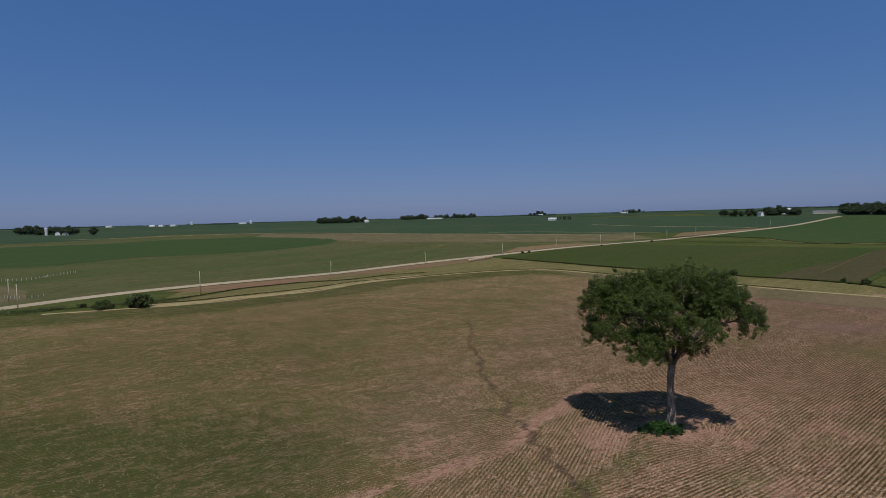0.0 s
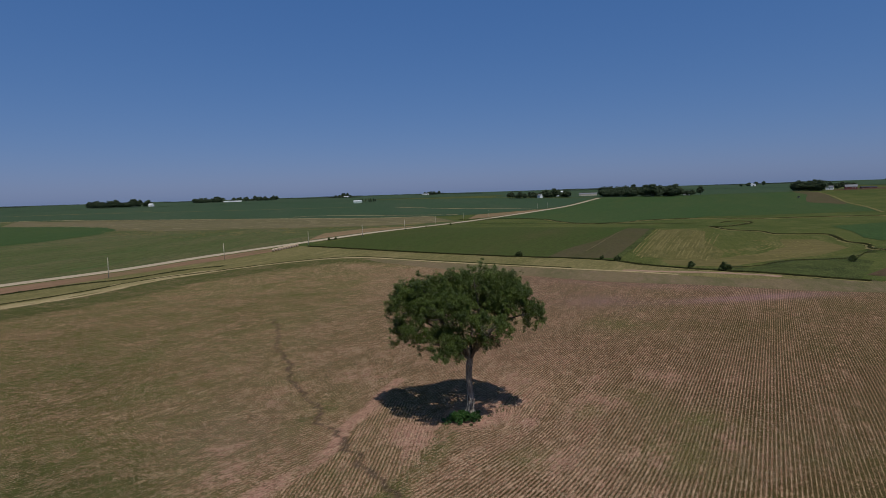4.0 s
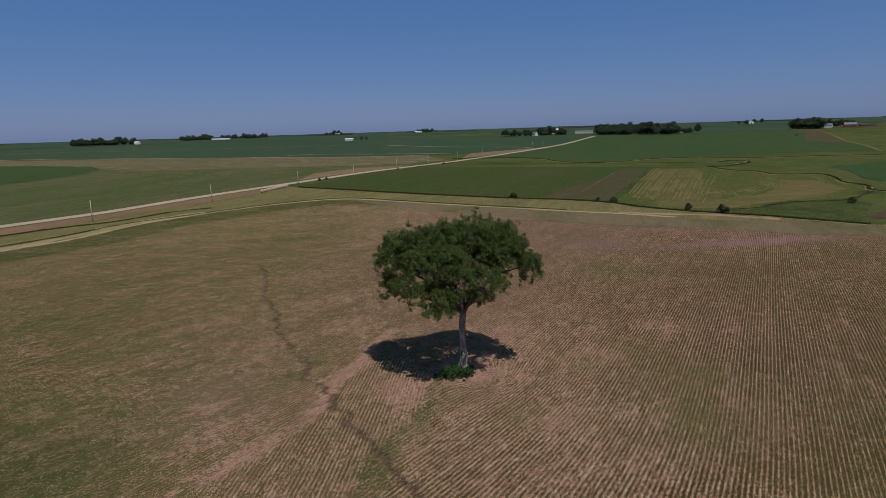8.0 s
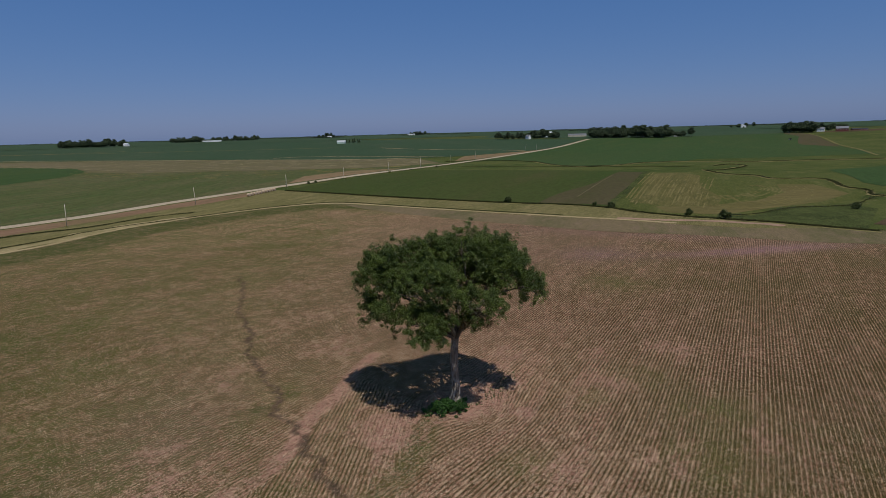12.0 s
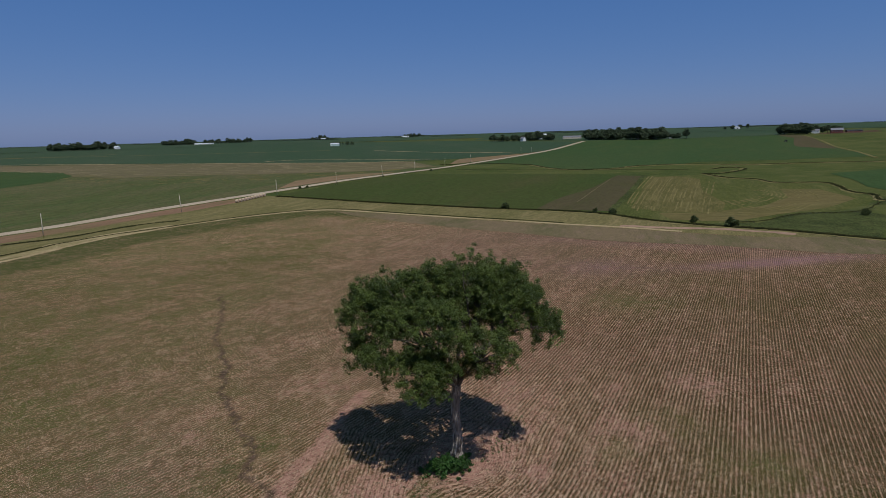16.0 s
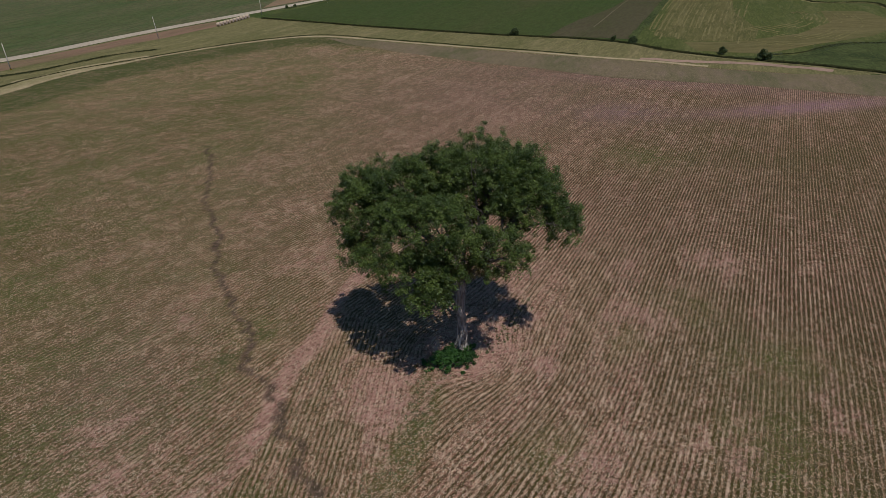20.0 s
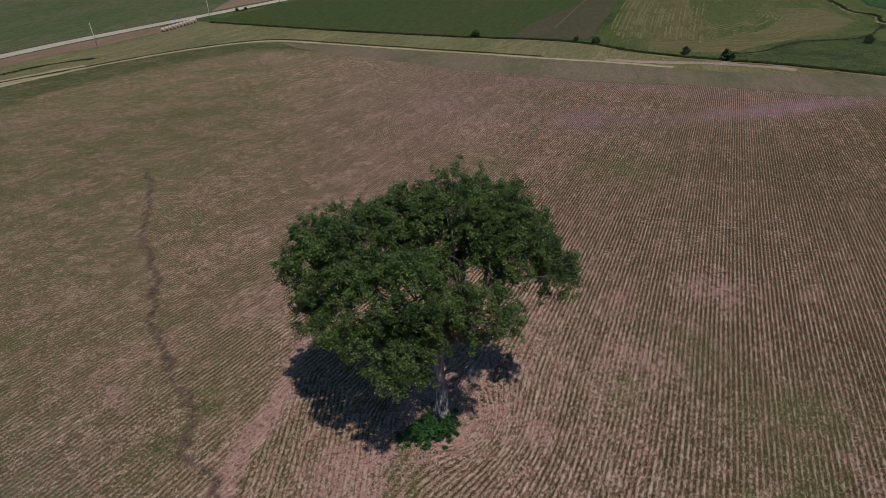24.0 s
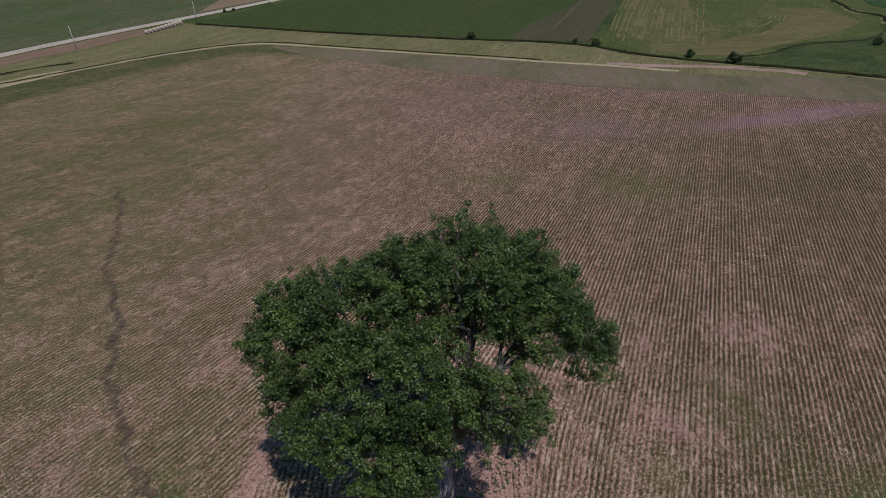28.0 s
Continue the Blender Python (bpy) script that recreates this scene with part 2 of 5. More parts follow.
def leaf_mat(name, dark, light, thru=0.22, rough=0.55, gloss=0.2):
    dark, light = deep(dark, light)
    m = Mat(name, rough)
    m.b.inputs["Specular IOR Level"].default_value = gloss
    c = m.mix(m.island(), dark, light)
    c = m.mix(m.noise(0.6, 2, lo=0.35, hi=0.7), c, tuple(0.75 * x for x in dark))
    m.colour(c).leafy(thru, tuple(x * 1.5 for x in light))
    return m.m


def plain_mat(name, a, b, scale=1.5, rough=0.7, bump=0.3, metal=0.0):
    m = Mat(name, rough)
    n = m.noise(scale, 5, None, 0.6)
    m.colour(m.mix(m.span(n, 0.35, 0.7), a, b)).bump(m.noise(scale * 6, 3), bump, 0.02)
    m.b.inputs["Metallic"].default_value = metal
    return m.m


STEP_ROW = 0.65
RESIDUE, CLAY, STRAW = (0.315, 0.178, 0.100), (0.43, 0.198, 0.146), (0.80, 0.56, 0.37)
M_ROWS = row_mat("no_till_rows", RESIDUE, CLAY, STRAW, (0.054, 0.036, 0.011), (0.122, 0.116, 0.036))
M_GRASS = field_mat("rough_grass", (0.100, 0.118, 0.033), (0.060, 0.088, 0.021), (0.150, 0.150, 0.053), 0.014, 0.06, 0.7)
M_VERGE = field_mat("mown_verge", (0.20, 0.175, 0.072), (0.14, 0.138, 0.048), (0.30, 0.24, 0.115), 0.03, 0.16, 0.8, 48, 7)
M_DRYSTRIP = field_mat("dry_grass", (0.42, 0.33, 0.175), (0.30, 0.25, 0.115), (0.52, 0.42, 0.25), 0.06, 0.25, 1.0, 52, 5)
M_BANKGRASS = field_mat("bank_grass", (0.27, 0.235, 0.10), (0.19, 0.175, 0.065), (0.34, 0.29, 0.14), 0.06, 0.25, 1.0)
M_TRACK = field_mat("dry_grass_track", (0.50, 0.38, 0.22), (0.38, 0.29, 0.15), (0.56, 0.45, 0.28), 0.03, 0.2, 1.0)
M_BEANS = field_mat("bean_field", (0.052, 0.090, 0.021), (0.068, 0.090, 0.025), (0.094, 0.090, 0.036), 0.006, 0.03, 0.5, 48, 4)
M_SOIL = field_mat("thin_bean_soil", (0.098, 0.086, 0.042), (0.120, 0.095, 0.054), (0.080, 0.084, 0.030), 0.012, 0.06, 0.6, 48, 4)
M_HAY = field_mat("hay_meadow", (0.106, 0.116, 0.032), (0.076, 0.100, 0.025), (0.160, 0.155, 0.057), 0.012, 0.09, 0.6, 46, 8)
M_HEADLAND = field_mat("grassy_headland", (0.215, 0.165, 0.092), (0.135, 0.128, 0.056), (0.27, 0.19, 0.13), 0.05, 0.3, 1.2, 40, 4)
M_STUB = field_mat("cut_hay_stubble", (0.150, 0.132, 0.048), (0.112, 0.112, 0.036), (0.215, 0.180, 0.075), 0.03, 0.16, 0.6, 46, 12)
M_TANHAY = field_mat("raked_hay_ground", (0.170, 0.140, 0.056), (0.120, 0.115, 0.038), (0.215, 0.175, 0.075), 0.03, 0.16, 0.6, -72, 10)
M_STUBLINE = field_mat("dried_hay", (0.225, 0.19, 0.078), (0.185, 0.160, 0.060), (0.29, 0.24, 0.105), 0.05, 0.3, 1.5)
M_MARSH = field_mat("wet_meadow", (0.080, 0.100, 0.031), (0.040, 0.058, 0.018), (0.125, 0.135, 0.046), 0.04, 0.12, 0.6, grain=0.8)
M_HILL = field_mat("hill_crop", (0.050, 0.096, 0.032), (0.062, 0.100, 0.035), (0.080, 0.106, 0.036), 0.006, 0.03, 0.3, 48, 5)
M_LEFT = field_mat("weedy_field", (0.172, 0.146, 0.076), (0.112, 0.122, 0.046), (0.074, 0.114, 0.034), 0.012, 0.05, 0.5, 35, 5, grain=0.9)
# distant crop: red and blue raised to paint air haze into the green
M_FARCROP_HAZED = field_mat("far_crop_hazed", (0.050, 0.091, 0.048), (0.060, 0.098, 0.053), (0.080, 0.108, 0.062), 0.0016, 0.012, 0.2, 10, 4)
M_FURROW = field_mat("furrowed_field", (0.205, 0.165, 0.098), (0.165, 0.142, 0.076), (0.14, 0.135, 0.055), 0.008, 0.06, 0.35, -50, 6)
M_RIDGE = field_mat("pale_ridge", (0.27, 0.22, 0.13), (0.22, 0.185, 0.10), (0.31, 0.26, 0.16), 0.05, 0.2, 0.8)
M_TAN = field_mat("tan_bare_field", (0.34, 0.218, 0.135), (0.27, 0.185, 0.108), (0.21, 0.175, 0.080), 0.01, 0.05, 0.4, 48, 5)
M_BANK = field_mat("red_clay_bank", (0.33, 0.190, 0.130), (0.27, 0.165, 0.105), (0.20, 0.16, 0.075), 0.03, 0.12, 0.6, 48, 6)
M_ROAD = field_mat("gravel", (0.56, 0.46, 0.33), (0.47, 0.38, 0.27), (0.60, 0.51, 0.38), 0.03, 0.2, 2.0, 48, 8)
M_DARKGRASS = field_mat("ditch_grass", (0.030, 0.036, 0.012), (0.042, 0.046, 0.015), (0.075, 0.068, 0.028), 0.05, 0.3, 1.2)
M_GULLY = field_mat("eroded_soil", (0.135, 0.085, 0.056), (0.105, 0.070, 0.044), (0.085, 0.080, 0.032), 0.2, 0.8, 3.0)
M_CLAY = field_mat("pale_bare_clay", (0.44, 0.285, 0.20), (0.36, 0.235, 0.165), (0.48, 0.34, 0.24), 0.1, 0.5, 3.0)
M_LEAF = leaf_mat("cottonwood_leaf", (0.050, 0.086, 0.018), (0.212, 0.280, 0.056), 0.22, 0.42, 0.28)
M_DRYLEAF = leaf_mat("browned_leaf", (0.105, 0.095, 0.035), (0.24, 0.19, 0.085), 0.2)
# leaves of distant trees, lightened and greyed to stand in for aerial haze
M_WOODS_HAZED = leaf_mat("far_leaf_hazed", (0.085, 0.125, 0.072), (0.150, 0.190, 0.108), 0.15, 0.8, 0.05)
M_FARWOODS_HAZED = leaf_mat("skyline_leaf_hazed", (0.072, 0.092, 0.070), (0.100, 0.124, 0.090), 0.1, 0.8, 0.02)
M_SHRUB = leaf_mat("shrub_leaf", (0.068, 0.098, 0.030), (0.135, 0.165, 0.056), 0.2)
M_VINE = leaf_mat("ground_vine_leaf", (0.035, 0.092, 0.017), (0.072, 0.175, 0.033), 0.25)
M_CORN = leaf_mat("crop_leaf", (0.090, 0.058, 0.016), (0.150, 0.100, 0.027), 0.15)
M_WEED = leaf_mat("green_weed", (0.060, 0.085, 0.022), (0.115, 0.140, 0.040), 0.2)
M_TUFT = leaf_mat("ditch_tuft", (0.050, 0.072, 0.022), (0.125, 0.135, 0.055), 0.15)
M_SEDGE = leaf_mat("dark_sedge", (0.026, 0.034, 0.011), (0.060, 0.064, 0.022), 0.1, 0.8, 0.05)
M_STRAW = plain_mat("old_stalk", (0.34, 0.25, 0.17), (0.56, 0.44, 0.30), 0.8, 0.8)
M_POLE = plain_mat("weathered_pole", (0.42, 0.37, 0.29), (0.56, 0.50, 0.40), 2.0, 0.85)
M_GLASSY = plain_mat("insulator", (0.25, 0.24, 0.22), (0.4, 0.38, 0.35), 2.0, 0.3)
M_HAYBALE = plain_mat("hay_bale", (0.36, 0.26, 0.165), (0.52, 0.40, 0.27), 2.5, 0.95, 0.8)
M_BALEFACE = plain_mat("bale_end", (0.42, 0.29, 0.20), (0.60, 0.46, 0.34), 3.5, 0.95, 0.8)
M_WHITE = plain_mat("white_siding", (0.74, 0.74, 0.71), (0.82, 0.82, 0.80), 0.8, 0.6)
M_ROOF = plain_mat("grey_roof", (0.13, 0.13, 0.14), (0.20, 0.20, 0.21), 0.4, 0.5)
M_ROOFW = plain_mat("pale_metal_roof", (0.50, 0.52, 0.53), (0.62, 0.63, 0.64), 0.3, 0.4)
M_RED = plain_mat("barn_red", (0.13, 0.045, 0.035), (0.17, 0.06, 0.045), 0.5, 0.8)
M_GREENSH = plain_mat("pale_green_siding", (0.42, 0.52, 0.45), (0.50, 0.60, 0.53), 0.5, 0.6)
M_DARK = plain_mat("dark_opening", (0.03, 0.03, 0.035), (0.05, 0.05, 0.055), 0.5, 0.4)
M_CONC = plain_mat("concrete", (0.5, 0.49, 0.46), (0.6, 0.59, 0.56), 0.8, 0.8)


def bark_mat(name="pale_bark", dim=1.0):
    m = Mat(name, 0.9)
    v = m.map((1.0, 1.0, 0.16))
    ridg = m.noise(6.0, 5, v, 0.7)
    c = m.mix(m.span(ridg, 0.41, 0.60), tuple(dim * x for x in (0.075, 0.058, 0.044)), tuple(dim * x for x in (0.44, 0.385, 0.31)))
    c = m.mix(m.noise(0.5, 3, None, 0.5, 0.4, 0.7), c, tuple(dim * x for x in (0.24, 0.205, 0.16)))
    m.colour(c).bump(ridg, 1.0, 0.12)
    return m.m


M_BARK = bark_mat()
M_LIMB = bark_mat("brown_limb_bark", 0.48)

# ---- the lie of the land ----
RA = radians(48.5)
SA, CA, AX, AY = math.sin(RA), math.cos(RA), -100.0, 306.0
PROF = np.array([(-900, 0.8), (-200, 0.8), (-60, 0.3), (50, -1.4), (200, 0.2), (290, 0.5), (470, -1.0), (640, -1.6), (5000, -1.6)])
RISE = np.array([(0, 0), (640, 0), (1060, 4.4), (1330, 12), (1750, 20), (2600, 27), (5200, 32), (9000, 34)])


def smooth(a, b, x):
    t = np.clip((x - a) / (b - a), 0, 1)
    return t * t * (3 - 2 * t)


def eased(table, x, w):
    f = lambda q: np.interp(q, table[:, 0], table[:, 1])
    return 0.25 * f(x - w) + 0.5 * f(x) + 0.25 * f(x + w)


def ground_z(x, y):
    """Height of the land at a place (numbers or arrays)."""
    x, y = np.asarray(x, float), np.asarray(y, float)
    u, v, r = (x - AX) * SA + (y - AY) * CA, (x - AX) * CA - (y - AY) * SA, np.hypot(x, y)
    return (eased(PROF, u, 25) - 4.0 * np.exp(-((u - 200) / 160.0) ** 2) * smooth(0, 200, v) + eased(RISE, r, 80)
            + 1.3 * np.sin(x / 310 + 1.0) * np.cos(y / 420) * smooth(900, 1900, r))


def gz(x, y):
    return float(ground_z(x, y))


def mesh_ob(name, verts, faces, mat, parent=None, label=""):
    """One mesh object from points and faces; arrays of triangles or quads go in fast."""
    me = bpy.data.meshes.new(name)
    if isinstance(faces, np.ndarray):
        n = faces.shape[1]
        me.vertices.add(len(verts))
        me.vertices.foreach_set("co", np.ascontiguousarray(verts, np.float32).ravel())
        me.loops.add(faces.size)
        me.loops.foreach_set("vertex_index", np.ascontiguousarray(faces, np.int32).ravel())
        me.polygons.add(len(faces))
        me.polygons.foreach_set("loop_start", np.arange(0, faces.size, n, dtype=np.int32))
        me.update(calc_edges=True)
        me.validate()
    else:
        me.from_pydata([tuple(v) for v in verts], [], faces)
        me.update()
    me.materials.append(mat)
    ob = new(name, me)
    if parent:
        ob.parent = parent
    if label:
        ob["label"] = label
    return ob


def part(name, bm, mat, parent=None, label="", smooth_shade=False):
    me = bpy.data.meshes.new(name)
    bm.to_mesh(me)
    bm.free()
    me.materials.append(mat)
    if smooth_shade:
        me.polygons.foreach_set("use_smooth", [True] * len(me.polygons))
    ob = new(name, me)
    if parent:
        ob.parent = parent
    if label:
        ob["label"] = label
    return ob


def inside(x, y, poly):
    """Which of the points lie in the polygon."""
    x, y = np.asarray(x, float), np.asarray(y, float)
    hit = np.zeros(x.shape, bool)
    for (x0, y0), (x1, y1) in zip(poly, poly[1:] + poly[:1]):
        cross = (y0 > y) != (y1 > y)
        with np.errstate(divide="ignore", invalid="ignore"):
            hit ^= cross & (x < (x1 - x0) * (y - y0) / ((y1 - y0) or 1e-9) + x0)
    return hit


def clip_cell(poly, x0, y0, x1, y1):
    for axis, lim, keep in ((0, x0, 1), (0, x1, -1), (1, y0, 1), (1, y1, -1)):
        out = []
        for p, q in zip(poly, poly[1:] + poly[:1]):
            a, b = (p[axis] - lim) * keep >= 0, (q[axis] - lim) * keep >= 0
            if a:
                out.append(p)
            if a != b:
                k = (lim - p[axis]) / (q[axis] - p[axis])
                out.append((p[0] + k * (q[0] - p[0]), p[1] + k * (q[1] - p[1])))
        poly = out
        if len(poly) < 3:
            return []
    return poly


def patch(name, poly, step, lift, mat, label="", category="field", attrs=None, rough_edge=0.0):
    """A piece of land that lies on the terrain, in cells of one step."""
    if rough_edge:
        fine = []
        for (x0, y0), (x1, y1) in zip(poly, poly[1:] + poly[:1]):
            n = max(1, int(math.hypot(x1 - x0, y1 - y0) / (rough_edge * 5)))
            for i in range(n):
                k = i / n
                px, py = x0 + k * (x1 - x0), y0 + k * (y1 - y0)
                w = noise.noise_vector((px * 0.07 / rough_edge, py * 0.07 / rough_edge, 3.0))
                fine.append((px + w.x * rough_edge, py + w.y * rough_edge))
        poly = fine
    xs, ys = [p[0] for p in poly], [p[1] for p in poly]
    i0, i1, j0, j1 = int(min(xs) // step), int(max(xs) // step) + 1, int(min(ys) // step), int(max(ys) // step) + 1
    touched = set()
    for (ax, ay), (bx, by) in zip(poly, poly[1:] + poly[:1]):
        n = int(math.hypot(bx - ax, by - ay) / (step * 0.2)) + 2
        for i in range(n + 1):
            k = i / n
            touched.add((int((ax + k * (bx - ax)) // step), int((ay + k * (by - ay)) // step)))
    ci, cj = np.meshgrid(np.arange(i0, i1), np.arange(j0, j1), indexing="ij")
    within = inside((ci + 0.5) * step, (cj + 0.5) * step, poly)
    index, verts, faces = {}, [], []

    def at(x, y):
        key = (round(x, 3), round(y, 3))
        if key not in index:
            index[key] = len(verts)
            verts.append((x, y))
        return index[key]

    for i, j, w in zip(ci.ravel().tolist(), cj.ravel().tolist(), within.ravel().tolist()):
        x0, y0 = i * step, j * step
        if (i, j) in touched:
            c = clip_cell(poly, x0, y0, x0 + step, y0 + step)
            f = []
            for p in c:
                k = at(*p)
                if k not in f:
                    f.append(k)
            if len(f) > 2:
                faces.append(f)
        elif w:
            faces.append([at(x0, y0), at(x0 + step, y0), at(x0 + step, y0 + step), at(x0, y0 + step)])
    xy = np.array(verts)
    z = ground_z(xy[:, 0], xy[:, 1]) + lift
    ob = mesh_ob(name, np.column_stack([xy, z]), faces, mat)
    for key, fn in (attrs or {}).items():
        ob.data.attributes.new(key, "FLOAT", "POINT").data.foreach_set("value", np.asarray(fn(xy[:, 0], xy[:, 1]), np.float32))
    return tagged(ob, label, category, kind="structure")


def curve_pts(pts, step):
    """A smooth line through the points, sampled about every step metres."""
    p = np.array([pts[0], *pts, pts[-1]], float)
    out = []
    for a, b, c, d in zip(p, p[1:], p[2:], p[3:]):
        n = max(1, int(np.linalg.norm(c - b) / step))
        for i in range(n):
            t = i / n
            out.append(0.5 * (2 * b + (c - a) * t + (2 * a - 5 * b + 4 * c - d) * t * t + (3 * b - a - 3 * c + d) * t ** 3))
    out.append(p[-1])
    return np.array(out)


def ribbon(name, pts, width, step, section, mat, label, category, wob=0.0, kind="structure", lift=0.0, freq=0.2):
    """A strip along a line. section: (share of the half width, height) across it."""
    c = curve_pts(pts, step)
    d = np.gradient(c, axis=0)
    d /= np.linalg.norm(d, axis=1)[:, None]
    nrm = np.column_stack([d[:, 1], -d[:, 0]])
    verts = []
    for i, (p, q) in enumerate(zip(c, nrm)):
        k = max(0.12, 1 + wob * noise.noise((p[0] * freq, p[1] * freq, 7.0)))
        s = wob * width * 0.6 * noise.noise((p[0] * freq * 1.7, p[1] * freq * 1.7, 2.0))
        for off, up in section:
            x, y = p + q * (off * width * 0.5 * k + s)
            verts.append((x, y, gz(x, y) + up + lift))
    m = len(section)
    faces = [[i * m + j, i * m + j + 1, (i + 1) * m + j + 1, (i + 1) * m + j] for i in range(len(c) - 1) for j in range(m - 1)]
    return tagged(mesh_ob(name, verts, faces, mat), label, category, kind=kind)


# one sheet of ground out to the horizon
rings = np.concatenate([np.arange(0, 420, 15.0), 420 * 1.045 ** np.arange(0, 62)])
ang = np.linspace(0, 2 * math.pi, 241)[:-1]
gx, gy = np.outer(rings, np.cos(ang)) + 60, np.outer(rings, np.sin(ang)) + 200
gv = np.column_stack([gx.ravel(), gy.ravel(), ground_z(gx, gy).ravel()])
ri, ai = np.meshgrid(np.arange(1, len(rings) - 1), np.arange(240), indexing="ij")
gf = np.column_stack([(ri * 240 + ai).ravel(), ((ri + 1) * 240 + ai).ravel(), ((ri + 1) * 240 + (ai + 1) % 240).ravel(), (ri * 240 + (ai + 1) % 240).ravel()])
tagged(mesh_ob("ground", gv, gf, M_GRASS), "gently rolling farmland under rough green grass", "ground", kind="structure")

# ---- the near field of crop rows ----
TREE = (32.0, 77.6)
PATH = [(-230, 150), (-170, 180), (-145, 192), (-113, 203), (-96, 211), (-80, 227), (-60, 246.5), (-40, 280), (-11, 304), (21, 319), (48, 325), (65, 321), (84, 302), (108, 276), (130, 250), (147, 227), (163, 206.5), (176, 187), (190, 170), (202, 154), (226, 138), (300, 118), (430, 70)]
FIELD = [tuple(p) for p in curve_pts(PATH, 12)] + [(430, -220), (-420, -220), (-420, 60)]
WEDGE = [(25.5, 76.5), (23.3, 70.8), (20.9, 67.3), (18.6, 65.0), (16.7, 63.4), (12, 57), (4, 44), (-34, 40), (-18, 54), (-9.2, 58.6), (-3.1, 62), (3.8, 66.9), (8.4, 70.4), (11.6, 75.5), (14.4, 80.2), (18.2, 86.4), (21.5, 90.5), (24.5, 86)]
ENDSTRIP = [(66, 318), (88, 296), (108, 274), (130, 247.5), (147, 224.5), (163, 204), (176, 184.5), (190, 167.5), (206, 158), (216, 152), (228, 139), (214, 116), (187, 136), (163, 164), (150, 178), (138, 191), (124, 212), (106, 238), (86, 272), (70, 300)]
A_TREE = 3.6


def row_bend(x):
    """How far the planted rows bow away from straight, at x."""
    x = np.asarray(x, float)
    q = np.maximum((x + 20) / 80.0, 0.5)
    s = np.minimum(q, 1)
    return 0.40 * np.maximum(x, 20) + 0.62 * np.minimum(x - 20, 0) + 0.41 * 80 * (s ** 3 - 0.5 * s ** 4 + np.maximum(q - 1, 0))


ROW0 = TREE[1] - float(row_bend(TREE[0]))
T_DIR = np.array([math.sin(radians(53)), math.cos(radians(53))])
T_NRM = np.array([-T_DIR[1], T_DIR[0]])


def row_main(x, y):
    """Row number in the main field: rows bow, and part round the tree."""
    dx, dy = x - TREE[0], y - TREE[1]
    n, s = dx * T_NRM[0] + dy * T_NRM[1], dx * T_DIR[0] + dy * T_DIR[1]
    push = n * np.minimum(A_TREE ** 2 / (n * n + s * s + 1e-6), 0.97)
    return (y - row_bend(x) - ROW0) / STEP_ROW - push / (STEP_ROW * 0.62)


W_DIR = radians(25.5)


def row_wedge(x, y):
    return (x * math.cos(W_DIR) - y * math.sin(W_DIR)) / 0.50


def line_dist(x, y, pts):
    best = np.full(np.shape(x), 1e9)
    for (x0, y0), (x1, y1) in zip(pts, pts[1:]):
        l2 = (x1 - x0) ** 2 + (y1 - y0) ** 2
        t = np.clip(((x - x0) * (x1 - x0) + (y - y0) * (y1 - y0)) / l2, 0, 1)
        best = np.minimum(best, np.hypot(x - x0 - t * (x1 - x0), y - y0 - t * (y1 - y0)))
    return best


HEADLAND = [(26, 99), (21.7, 93.5), (17.1, 86), (12.4, 80.0), (9.6, 73.6), (3.2, 67.7), (-3.7, 62.9), (-9.8, 59.7), (-30.5, 50.6)]


GREENLINE = [(27.5, 75.6), (25.6, 74), (23.3, 70.8), (20.9, 67.3), (18.6, 65.0), (16.7, 63.4), (13.5, 59.5), (10, 54)]


def bare(x, y):
    """Share of open clay: the worn headland, ground round the tree and a washed slope."""
    a = 0.8 - 0.8 * smooth(0.3, 1.8, line_dist(x, y, HEADLAND))
    b = 0.65 * np.exp(-(((x - 37) / 8.5) ** 2 + ((y - 83) / 9) ** 2))
    c = 0.3 * np.exp(-(((x - 165) / 30) ** 2 + ((y - 133) / 7) ** 2))
    d = sum(0.5 * np.exp(-((x - px) ** 2 + (y - py) ** 2) / (r * r)) for px, py, r in ((73, 81, 5), (63, 55, 5), (55.5, 74.5, 4), (39, 71.5, 2), (59, 86, 4), (36, 58.5, 5), (-4.6, 80.7, 3), (-3, 72.7, 5), (47, 90, 4), (20.5, 104, 4), (3, 95.7, 3), (48, 54.5, 3)))
    e = np.exp(-((x - TREE[0]) ** 2 + (y - TREE[1] + 1) ** 2) / 15.0)
    g = 0.7 * np.exp(-(((x - 21.5) / 5.5) ** 2 + ((y - 75) / 8) ** 2))
    return np.clip(a + b + c + d + e + g, 0, 1)


def vigour(x, y):
    """How well the crop stands: best down the slope, thin on bare clay."""
    return np.clip(1.0 + 0.36 * smooth(40, 75, x) * smooth(170, 85, y) + 0.25 * smooth(70, 130, x) + 0.42 * smooth(76, 48, y) * smooth(38, 56, x) - 0.8 * bare(x, y), 0.05, 1.8)


